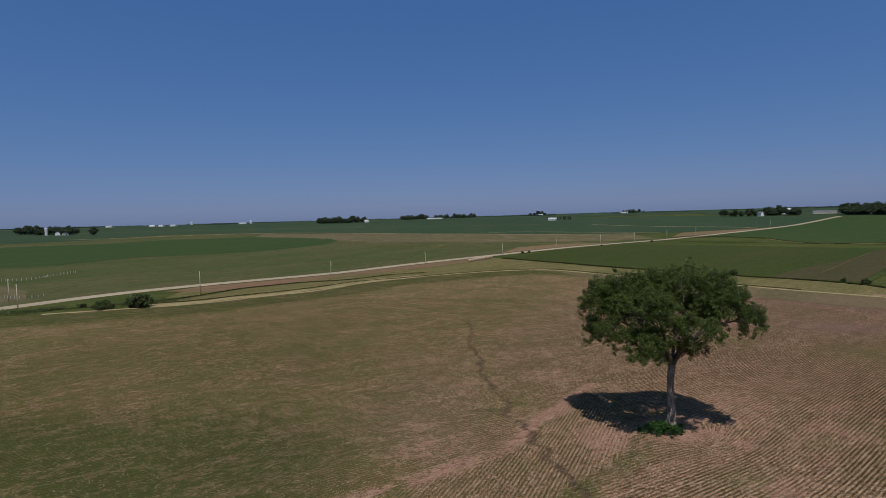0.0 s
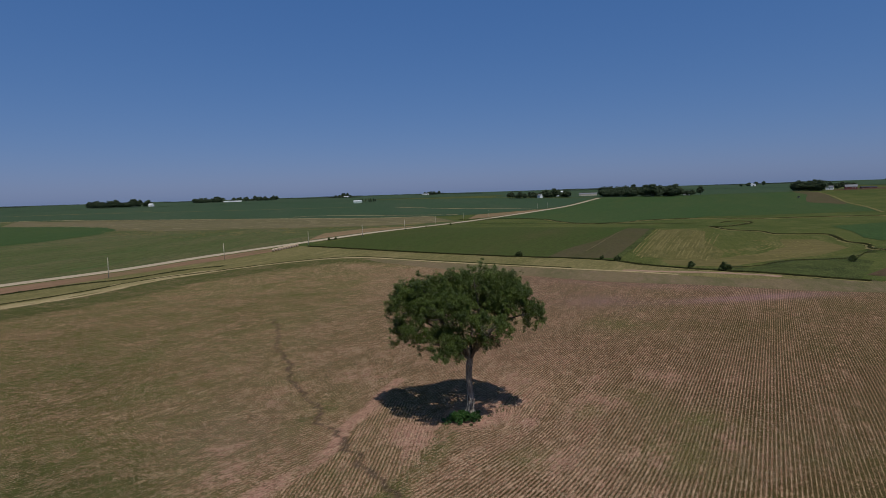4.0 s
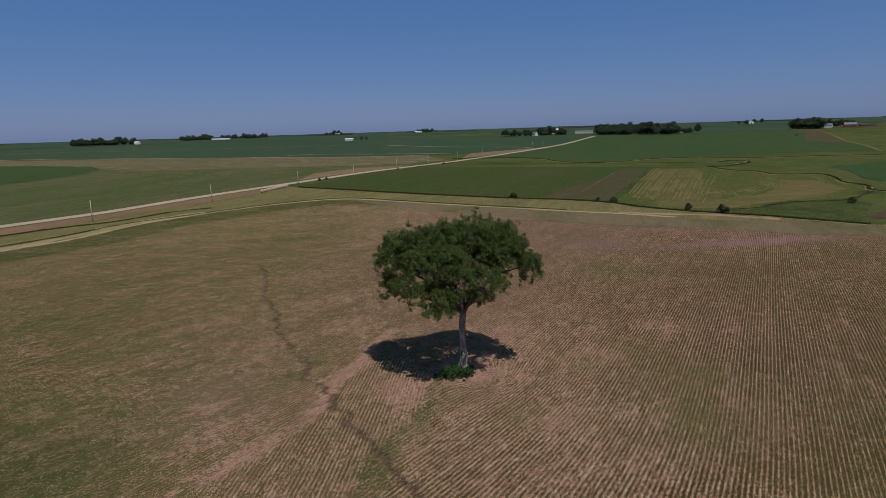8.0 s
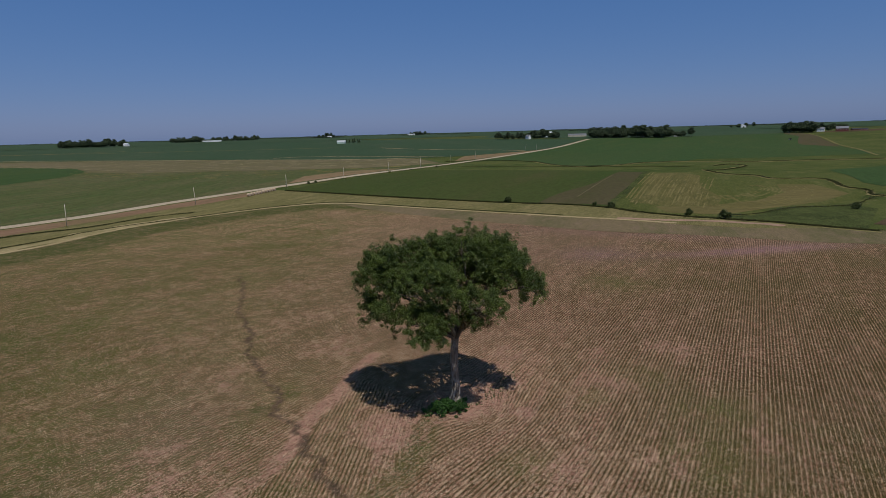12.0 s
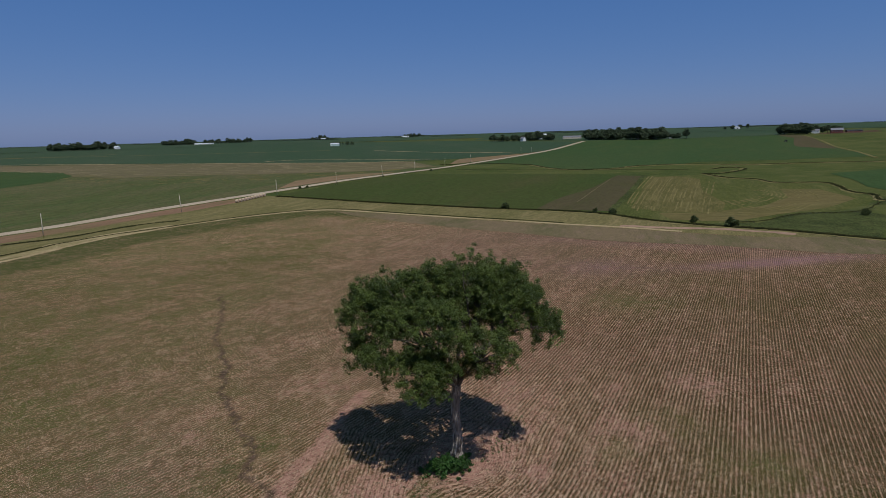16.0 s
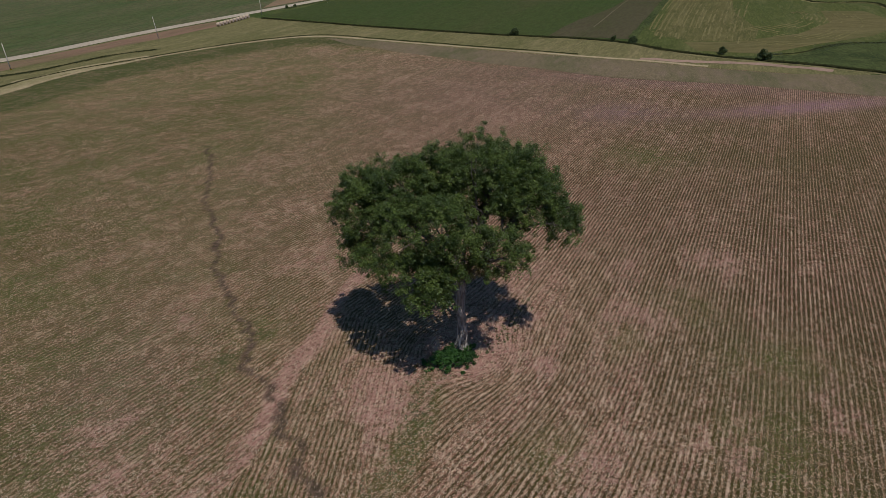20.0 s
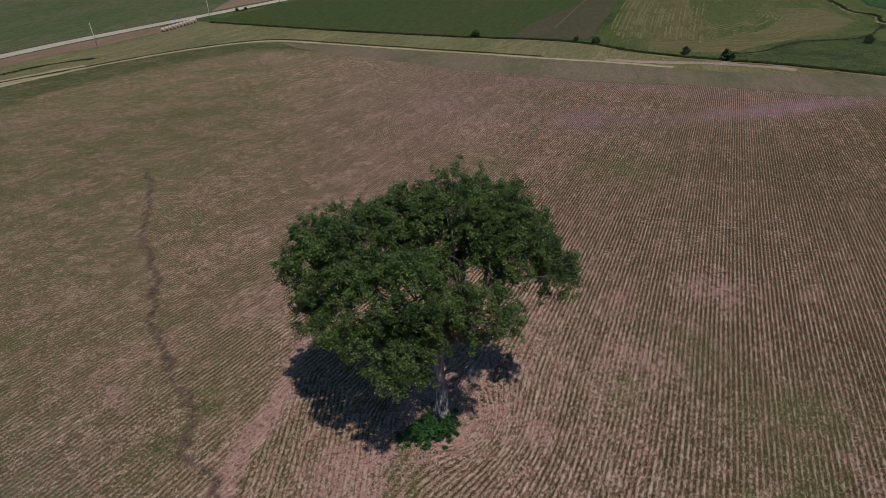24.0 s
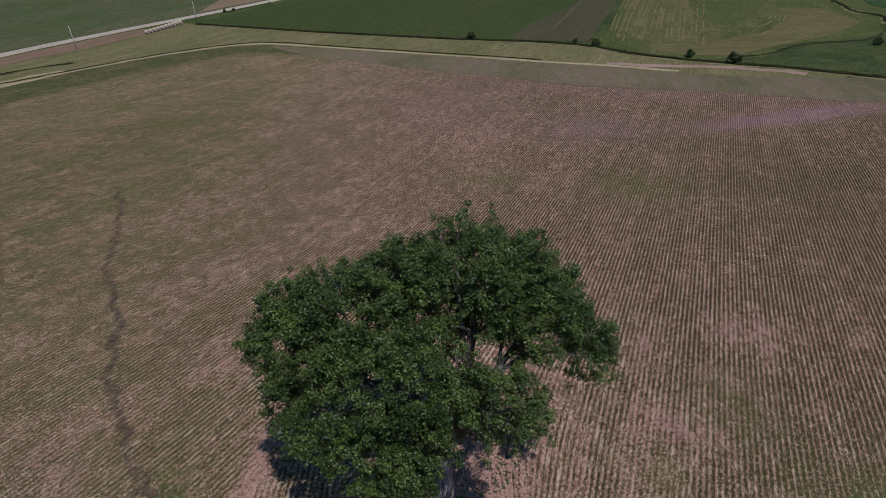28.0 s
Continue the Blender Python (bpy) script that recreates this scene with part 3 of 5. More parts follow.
def weedy(x, y):
    """Green growth between the rows: low ground on the road side and along the field edge."""
    side = smooth(44, -16, x - 0.12 * (y - 90)) * (0.72 - 0.20 * smooth(115, 165, y) + 0.45 * smooth(10, -16, x) * smooth(100, 70, y) + 0.1 * smooth(65, 125, y)) + 0.28 * smooth(-6, -34, x) * smooth(210, 130, y)
    lush = 0.15 * smooth(46, 78, x) * smooth(172, 120, y) + 0.28 * smooth(75, 125, x) + 0.3 * smooth(70, 46, y) * smooth(36, 52, x)
    edge = (1 - smooth(6, 32, line_dist(x, y, PATH))) * (1 - 0.6 * smooth(70, 130, x))
    u, v = 0.94 * (x - 40) - 0.35 * (y - 235), 0.35 * (x - 40) + 0.94 * (y - 235)
    far = (0.30 + 0.22 * smooth(50, 75, x) * smooth(165, 210, y)) * smooth(105, 190, y) * smooth(160, 40, x) + 0.5 * np.exp(-(u / 22) ** 2 - (v / 60) ** 2)
    spots = sum(0.8 * np.exp(-((x - px) ** 2 + (y - py) ** 2) / (r * r)) for px, py, r in ((49.5, 72, 3), (62, 74, 4), (59, 63, 4), (65, 61, 4), (52, 53.5, 5), (11.7, 89.4, 3), (7, 86, 3), (93, 122, 9), (34, 61, 3), (71, 138, 8)))
    seam = 0.8 * (1 - smooth(0.9, 2.8, line_dist(x - 0.8, y + 0.6, GREENLINE)))
    return np.clip(0.14 * smooth(80, 45, x) + seam + side + lush + 1.1 * edge + far + spots, 0, 1.5)


def along_main(x, y):
    """Metres along the planted rows, near enough."""
    return 1.2 * np.asarray(x, float)


def mauve(x, y):
    """Thin purplish bloom over the washed slope at the field end."""
    a = np.exp(-((x - 160) / 28) ** 2 - ((y - 136 + 0.2 * (x - 160)) / 5) ** 2)
    return a + 0.16 * np.exp(-((x - 95) / 40) ** 2 - ((y - 190) / 45) ** 2) + 0.16 * np.exp(-((x + 4) / 9) ** 2 - ((y - 84) / 14) ** 2) + 0.3 * np.exp(-((x - 150) / 34) ** 2 - ((y - 172 + 1.05 * (x - 150)) / 13) ** 2) + 0.45 * np.exp(-((x - 112) / 12) ** 2 - ((y - 154) / 9) ** 2)


ATTRS = {"mauve": mauve, "row": row_main, "along": along_main, "bare": bare, "vigour": vigour, "weedy": weedy}
patch("field_main", FIELD, 3.0, 0.05, M_ROWS, "no-till field of young crop rows among pale old stalks", attrs=ATTRS)
RINGS = [(TREE[0] + 24 * math.cos(i * 0.2618), TREE[1] + 24 * math.sin(i * 0.2618)) for i in range(24)]
patch("field_by_tree", RINGS, 0.5, 0.062, M_ROWS, "crop rows parting round the lone tree", attrs=ATTRS)
patch("field_wedge", WEDGE, 1.0, 0.075, M_ROWS, "point rows of young crop beside the lone tree", attrs={**ATTRS, "row": row_wedge, "along": lambda x, y: x * math.sin(W_DIR) + y * math.cos(W_DIR)})

patch("headland", ENDSTRIP, 4.0, 0.10, M_HEADLAND, "grassy unplanted headland at the row ends", rough_edge=2.5)

# ---- neighbouring land ----
ROAD = [(-330, -60), (-250, 80), (-190, 178), (-171, 210), (-150, 246), (-124, 277), (-98, 303), (-63, 337), (-34, 368), (0, 398), (51.5, 441), (110, 495), (178, 553), (260, 621), (373, 717), (541, 861), (790, 1098)]
DITCH = [(43, 400), (66, 373), (95.5, 341), (123, 314), (148, 288), (171, 264), (183, 243), (187, 218), (198, 193), (210, 174), (218, 155), (224, 140)]
UPPER = [(-150, 203), (-128, 212), (-110, 229), (-94.8, 262), (-73.5, 283), (-53, 294), (-31.5, 316), (-12, 323)]

patch("verge", [*PATH[3:13], *PATH[13:20], *DITCH[::-1][1:], (36, 412), (0, 390), (-34, 360), (-63, 329), (-98, 294), (-124, 268)], 8.0, 0.06, M_VERGE, "dry mown grass strip between field and road", "verge")
patch("clay_bank", [(-130, 254), (-120, 270), (-94, 296), (-60, 329), (-31, 360), (0, 388), (17, 402), (19, 384), (-3, 362), (-33, 336), (-62, 305), (-88, 272), (-108, 250)], 6.0, 0.11, M_BANK, "reddish clay bank sloping from the gravel road", "bank", rough_edge=1.2)
patch("field_beans", [(46, 409), (67, 379), (97, 346), (124, 318), (149, 292), (172, 268.5), (187, 248), (200, 257), (325, 372), (336, 397), (298, 435), (248, 483), (182, 525), (141, 503), (91, 461)], 15.0, 0.08, M_BEANS, "even dark green bean field beside the road", rough_edge=1.5)
patch("field_thin_beans", [(163, 277), (189, 248.5), (328, 381), (318, 398)], 15.0, 0.14, M_SOIL, "thin brown strip of poor bean stand", rough_edge=5.0)
patch("field_hay", [(190, 245), (324, 376), (366, 358), (358, 297), (365, 249), (327, 206), (285, 195), (244, 193), (208, 187), (196, 200), (189, 222)], 12.0, 0.10, M_HAY, "green hay meadow inside the creek bend", rough_edge=2.0)
patch("field_stubble", [(202, 254), (326, 372), (350, 366), (345, 340), (290, 290), (250, 240), (227, 221), (206, 232)], 12.0, 0.16, M_STUB, "pale streaked stubble of freshly cut hay", rough_edge=12.0)
patch("field_raked", [(196, 214), (212, 196), (244, 198), (285, 202), (322, 216), (345, 250), (330, 262), (300, 236), (262, 222), (222, 222), (204, 232)], 8.0, 0.13, M_TANHAY, "tan raked hay ground above the ditch", rough_edge=5.0)
patch("wet_meadow", [(185, 215), (196, 199), (220, 189), (256, 197), (282, 187), (280, 175), (233, 148), (224, 143), (212, 176), (199, 195)], 8.0, 0.14, M_MARSH, "lush wet meadow grass along the ditch", "meadow", rough_edge=2.0)
patch("bare_corner", [(238, 150), (262, 158), (290, 166), (310, 160), (290, 142), (244, 139)], 10.0, 0.12, M_GULLY, "dark bare clay at a field corner", rough_edge=2.0)
patch("field_hill", [(284, 634), (323, 620), (338, 575), (324, 505), (327, 485), (366, 470), (412, 484), (456, 468), (487, 480), (565, 440), (670, 408), (760, 500), (830, 560), (1100, 800), (1150, 885), (962, 980), (940, 1010), (815, 1116), (545, 856)], 30.0, 0.15, M_HILL, "hillside field of dark green row crop")
patch("field_brown_hill", [(788, 530), (830, 560), (1110, 800), (1160, 860), (1150, 890), (1060, 800), (813, 601)], 30.0, 0.22, M_SOIL, "thin brownish crop strip on the hillside", rough_edge=9.0)
patch("field_corner", [(443, 308), (399, 263), (373, 239), (365, 223), (420, 180), (640, 250), (560, 300)], 15.0, 0.16, M_HILL, "dark green crop corner beyond the creek", rough_edge=3)
patch("field_roadside", [(-400, 200), (-196, 180), (-177, 212), (-156, 250), (-130, 281), (-103, 308), (-68, 342), (-39, 373), (-5, 403), (47, 446), (105, 500), (173, 558), (255, 626), (262, 765), (190, 794), (8, 943), (-186, 1070), (-359, 1125), (-560, 1130), (-700, 900), (-600, 500)], 25.0, 0.10, M_LEFT, "weedy brown and green field across the road")
patch("field_furrowed", [(-359, 1121), (-186, 1066), (8, 939), (188, 790), (258, 760), (246, 632), (140, 610), (20, 660), (-90, 700), (-150, 765), (-178, 850), (-232, 916), (-334, 980)], 25.0, 0.20, M_FURROW, "reddish brown furrowed field across the road", rough_edge=14)
patch("field_green_patch", [(-352, 435), (-319, 452), (-300, 545), (-230, 582), (-180, 622), (-150, 690), (-145, 766), (-175, 850), (-229, 913), (-334, 973), (-480, 960), (-640, 800), (-560, 560)], 25.0, 0.22, M_HILL, "dark green crop filling a curved hollow", rough_edge=4)
patch("field_tan", [(49, 452), (72, 522), (123, 565), (178, 572), (173, 562), (105, 504), (60, 463)], 12.0, 0.16, M_TAN, "tan bare strip beside the gravel road", rough_edge=6)
patch("field_tan_far", [(270, 655), (330, 762), (478, 822), (520, 850), (425, 768), (330, 690)], 20.0, 0.20, M_TAN, "tan eroded strip beside the rising road", rough_edge=4)
# the far fields carry their distance haze in the crop colour
patch("field_far_left", [(-1300, 700), (-700, 905), (-560, 1134), (-359, 1129), (-186, 1074), (8, 947), (190, 798), (267, 772), (330, 768), (480, 826), (540, 868), (780, 1100), (640, 1500), (300, 1900), (-300, 1950), (-1000, 1800), (-1700, 1500)], 45.0, 0.18, M_FARCROP_HAZED, "wide dark green crop fields on far rises")
patch("field_far_right", [(800, 1125), (960, 985), (1150, 890), (1400, 1000), (2200, 1500), (2400, 2400), (1500, 2600), (700, 1500)], 60.0, 0.20, M_FARCROP_HAZED, "dark green crop fields beyond the farms")
patch("field_skyline", [(r * math.sin(radians(a)), r * math.cos(radians(a))) for r, span in ((4900, range(-75, 106, 5)), (1880, range(105, -76, -5))) for a in span], 120.0, 0.7, M_FARCROP_HAZED, "dark crop land along the horizon, haze mixed into its colour")
for line, w, mt, lab in (([(-700, 1010), (-359, 1128), (-186, 1072), (8, 945), (120, 850), (190, 796), (267, 769)], 6, M_TRACK, "pale grassed terrace along a far field edge"),
                         ([(76, 940), (131, 950), (220, 860), (309, 786)], 5, M_TRACK, "pale grass waterway across far crops"),
                         ([(314, 1160), (380, 1010), (455, 890), (470, 830)], 5, M_TRACK, "pale grass waterway climbing a far slope"),
                         ([(-420, 1400), (-60, 1330), (240, 1250)], 6, M_VERGE, "light green terrace line in far crops"),
                         ([(-900, 1290), (-500, 1340), (-200, 1450)], 6, M_VERGE, "light green terrace line in far crops"),
                         ([(640, 392), (735, 470), (829, 556), (990, 690), (1139, 827)], 3.5, M_VERGE, "pale farm lane climbing the hillside"),
                         ([(240, 560), (300, 500), (370, 436), (400, 405)], 3, M_DARKGRASS, "grassy furrow between two fields"),
                         ([(196, 286), (240, 328), (290, 375)], 0.7, M_FURROW, "pale wheel line through the thin beans"),
                         ([(194, 252), (260, 314), (332, 384)], 4, M_MARSH, "green grass baulk between fields")):
    ribbon("field_line", line, w, 8, ((-1, 0.0), (-0.4, 0.12), (0.4, 0.12), (1, 0.0)), mt, lab, "field edge", 0.5, lift=0.35)

# the grassy track round the field and the gravel road with its crown
ribbon("field_track", [(x + 1.5, y + 2.2) for x, y in PATH[2:18]], 2.6, 3, ((-1, 0.02), (-0.5, 0.07), (0, 0.10), (0.5, 0.07), (1, 0.02)), M_TRACK, "straw-coloured grass track along the field edge", "track", 0.45, lift=0.06)
ribbon("road", ROAD, 8.4, 8, ((-1, 0.0), (-0.9, 0.28), (-0.45, 0.36), (0, 0.40), (0.45, 0.36), (0.9, 0.28), (1, 0.0)), M_ROAD, "straight pale gravel country road", "road", 0.02, lift=0.10)
ribbon("pale_bank", [(166, 212), (174, 203), (181, 196), (190, 189), (197, 181), (203, 172), (208, 164)], 4.6, 2, ((-1, 0.05), (0, 0.35), (1, 0.05)), M_CLAY, "washed pale soil bank at the field end", "bank", 0.5, lift=0.1)

# windrows of cut hay: a fan of swaths, and arcs bending round the meadow
gh = np.random.default_rng(8)
hv, hf = [], []


def swath(pts, gap, w0, w1):
    """One raked line, broken where the hay ran out."""
    c = curve_pts(pts, 1.6)
    d = np.gradient(c, axis=0)
    d /= np.linalg.norm(d, axis=1)[:, None]
    run = []
    for p, q in zip(c, d):
        on = noise.noise((p[0] * 0.06, p[1] * 0.06, 1.0)) + 0.5 * noise.noise((p[0] * 0.3, p[1] * 0.3, 5.0)) > gap
        if on:
            w = gh.uniform(w0, w1)
            j = gh.normal(0, 0.1)
            for e, up in ((-1, 0.02), (0, 0.16), (1, 0.02)):
                x, y = p[0] + q[1] * (e * w + j), p[1] - q[0] * (e * w + j)
                hv.append((x, y, gz(x, y) + 0.18 + up))
            run.append(len(hv) - 3)
            if len(run) > 1:
                b0, b1 = run[-2], run[-1]
                hf.extend([[b0 + k, b0 + k + 1, b1 + k + 1, b1 + k] for k in range(2)])
        else:
            run = []


FAN = (((201.7, 252.4), (252.8, 303.4), (327.5, 373.9)), ((225, 221), (278, 268), (340, 322)))
ARC = (((212, 199), (240, 200), (268, 205), (305, 222), (330, 245)), ((246, 242), (268, 246), (290, 251), (308, 262), (318, 278)))
for k in range(17):
    s = (k + gh.uniform(-0.3, 0.3)) / 16.0
    pts = [tuple((1 - s) * np.array(p) + s * np.array(q)) for p, q in zip(*FAN)]
    u0, u1 = gh.uniform(-0.1, 0.25), gh.uniform(-0.12, 0.3)
    pts = [tuple(np.array(pts[0]) + u0 * (np.array(pts[1]) - pts[0])), pts[1], tuple(np.array(pts[2]) + u1 * (np.array(pts[1]) - pts[2]))]
    swath(pts, -0.26 + 0.35 * s * gh.random(), 0.2, 0.55)
for k in range(15):
    s = k / 14.0
    pts = [tuple((1 - s) * np.array(p) + s * np.array(q)) for p, q in zip(*ARC)]
    swath(pts, -0.16 + 0.3 * gh.random(), 0.15, 0.5)
tagged(mesh_ob("hay_windrows", hv, hf, M_STUBLINE), "thin pale curving windrows of cut hay", "hay", kind="stuff")
FURROWS = (((-330, 972), (-200, 1040), (0, 925), (180, 778), (252, 752)), ((-172, 850), (-85, 712), (25, 668), (142, 618), (242, 640)))
hv, hf = [], []
for k in range(26):
    s = (k + gh.uniform(0.1, 0.9)) / 26.0
    swath([tuple((1 - s) * np.array(p) + s * np.array(q)) for p, q in zip(*FURROWS)], -0.05 + 0.25 * gh.random(), 0.4, 1.2)
tagged(mesh_ob("furrow_ridges", hv, hf, M_RIDGE), "pale curving ridges across a brown field", "field edge", kind="stuff")
LOWER = (FURROWS[1], ((-150, 700), (-60, 575), (20, 545), (110, 565), (190, 605)))
hv, hf = [], []
for k in range(16):
    s = (k + gh.uniform(0.1, 0.9)) / 16.0
    swath([tuple((1 - s) * np.array(p) + s * np.array(q)) for p, q in zip(*LOWER)], 0.05 + 0.25 * gh.random(), 0.3, 0.8)
tagged(mesh_ob("furrow_ridges", hv, hf, M_VERGE), "faint curving ridges across a weedy field", "field edge", kind="stuff")
ribbon("dry_strip", [(x - 3.2, y + 4.6) for x, y in PATH[3:9]], 7.0, 3, ((-1, 0.0), (-0.5, 0.05), (0, 0.07), (0.5, 0.05), (1, 0.0)), M_DRYSTRIP, "wide strip of dry tan grass beside the field", "verge", 0.7, lift=0.10, freq=0.07)

# eroded gully through the rows
GULLY = [(6.4, 170), (7.2, 155), (5.9, 136), (6.6, 126), (7.3, 117), (7.0, 106), (8.0, 99), (8.3, 95.5), (10.0, 89), (8.8, 84.6), (10.7, 80.3), (11.5, 74.9), (12.4, 69.5), (13.5, 64), (15, 56), (17, 48)]
side_a = [(x - 3.5, y) for x, y in GULLY]
side_b = [(x + 3.5, y) for x, y in GULLY]


def rill(x, y):
    """The worn bed of the gully: wider and narrower along its way."""
    w = np.array([0.50 + 0.42 * noise.noise((a * 0.3, b * 0.3, 5.0)) + 0.25 * noise.noise((a * 1.1, b * 1.1, 6.0)) for a, b in zip(np.asarray(x).tolist(), np.asarray(y).tolist())])
    wig = np.array([0.8 * noise.noise((a * 0.05, b * 0.35, 3.0)) + 0.95 * noise.noise((a * 0.12, b * 0.9, 9.0)) for a, b in zip(np.asarray(x).tolist(), np.asarray(y).tolist())])
    x = np.asarray(x) + wig
    w = w + 0.12 * smooth(92, 76, np.asarray(y))
    return 1 - smooth(0.25 * w, np.maximum(1.25 * w, 0.05), line_dist(x, y, [tuple(p) for p in curve_pts(GULLY, 1.0)]))


gully = patch("gully_strip", side_a + side_b[::-1], 0.4, 0.09, M_ROWS, "narrow eroded gully winding through the crop rows", "gully", attrs={**ATTRS, "rill": rill, "row": lambda x, y: np.where(inside(x, y, WEDGE), row_wedge(x, y), row_main(x, y))})
# low spoil banks either side of the worn bed
co = np.empty(len(gully.data.vertices) * 3, np.float32)
gully.data.vertices.foreach_get("co", co)
co = co.reshape(-1, 3)
worn = rill(co[:, 0], co[:, 1])
co[:, 2] += 0.5 * worn * (1 - worn)
gully.data.vertices.foreach_set("co", co.ravel())
gully.data.update()

# ---- growing things ----
def tube(pts, radii, sides=10, ridges=0.0, flare=0.0):
    """A tapered limb as points and quads."""
    p = np.array(pts, float)
    d = np.gradient(p, axis=0)
    verts, faces = [], []
    for i, (c, t, r) in enumerate(zip(p, d, radii)):
        t = Vector(t).normalized()
        a = t.cross(Vector((0.31, 0.95, 0.05))).normalized()
        b = t.cross(a)
        for k in range(sides):
            th = 2 * math.pi * k / sides
            w = r * (1 + ridges * noise.noise((math.cos(th) * (1.3 + 2.2 * (ridges > 0.3)), math.sin(th) * (1.3 + 2.2 * (ridges > 0.3)), c[2] * 0.35)) + flare * max(0, 1 - i / 4.0) ** 2 * (0.5 + 0.5 * math.cos(5 * th + 0.6)))
            q = Vector(c) + (a * math.cos(th) + b * math.sin(th)) * w
            verts.append(tuple(q))
        if i:
            for k in range(sides):
                a0, a1 = (i - 1) * sides + k, (i - 1) * sides + (k + 1) % sides
                faces.append((a0, a1, a1 + sides, a0 + sides))
    return verts, faces


def bowed(a, b, n, sag, seed):
    """Points from a to b with a bow and a little wander."""
    r = random.Random(seed)
    a, b = Vector(a), Vector(b)
    w = Vector((r.uniform(-1, 1), r.uniform(-1, 1), 0)) * 0.06 * (b - a).length
    return [a.lerp(b, i / n) + (w + Vector((0, 0, sag))) * math.sin(math.pi * i / n) + Vector((r.uniform(-1, 1), r.uniform(-1, 1), r.uniform(-1, 1))) * 0.02 * (b - a).length * (0 < i < n) for i in range(n + 1)]


def leaves(centres, spreads, counts, size, gen, up=0.35, flat=0.7):
    """Folded leaf blades in clumps: two triangles each, facing up and out."""
    c = np.repeat(centres, counts, axis=0)
    s = np.repeat(spreads, counts)
    off = gen.normal(0, 1, c.shape)
    off /= np.linalg.norm(off, axis=1)[:, None]
    off *= (gen.random(len(c)) ** 0.45)[:, None]
    off[:, 2] *= flat
    p = c + off * s[:, None]
    n = off * 0.9 + gen.normal(0, 0.55, c.shape)
    n[:, 2] += up
    n /= np.linalg.norm(n, axis=1)[:, None]
    t = np.cross(n, gen.normal(0, 1, c.shape))
    t /= np.linalg.norm(t, axis=1)[:, None]
    b = np.cross(n, t)
    k = (size * gen.uniform(0.65, 1.35, len(c)))[:, None]
    fold = n * k * 0.16
    v = np.stack([p - t * k * 0.55, p - b * k * 0.42 + fold, p + t * k * 0.6, p + b * k * 0.42 + fold], axis=1).reshape(-1, 3)
    i = np.arange(len(c)) * 4
    f = np.stack([np.column_stack([i, i + 1, i + 2]), np.column_stack([i, i + 2, i + 3])], axis=1).reshape(-1, 3)
    return v, f


def join(pieces):
    verts, faces = [], []
    for v, f in pieces:
        k = len(verts)
        verts += v
        faces += [tuple(i + k for i in q) for q in f]
    return verts, faces


# the lone cottonwood: lobes as across, away, up, and three radii, seen from the flight line
T_FWD, T_RGT = Vector((0.373, 0.928, 0)), Vector((0.928, -0.373, 0))
LOBES = ((2.4, 4.2, 18.6, 6.0, 5.4, 5.0, 1.0), (6.9, 1.4, 17.4, 3.5, 4.2, 3.8, 1.0), (9.9, -0.4, 15.8, 1.9, 2.6, 2.6, 0.9),
         (-6.3, 0.8, 18.7, 4.8, 4.8, 4.0, 1.0), (-9.4, 0.4, 17.5, 3.2, 4.0, 4.0, 1.15), (-10.8, -0.4, 13.6, 1.3, 1.5, 2.5, 0.9),
         (-3.2, -3.4, 17.0, 5.2, 4.6, 3.7, 1.0), (-4.9, -4.8, 13.2, 3.9, 3.3, 2.3, 0.62), (-2.2, -5.6, 13.2, 2.8, 2.9, 2.0, 0.6),
         (3.2, -3.6, 14.9, 3.3, 3.4, 2.4, 0.9), (-2.3, 3.4, 20.0, 3.2, 2.8, 2.8, 1.0), (2.2, -1.8, 12.4, 1.8, 1.9, 1.3, 0.35), (0.0, 6.5, 16.0, 4.0, 3.0, 3.6, 0.9),
         (6.0, 3.0, 19.0, 4.0, 4.2, 3.7, 1.0), (-7.2, -4.0, 14.6, 3.0, 3.2, 2.2, 0.85), (-3.0, -7.0, 11.8, 2.4, 1.9, 1.4, 0.7))
cottonwood = new("cottonwood_tree")
cottonwood.location = (TREE[0], TREE[1], gz(*TREE))
tagged(cottonwood, "lone broad-crowned cottonwood with pale furrowed trunk in the field", "tree")


def tree_at(l, d, z):
    q = T_RGT * l + T_FWD * d
    return Vector((q.x, q.y, z))


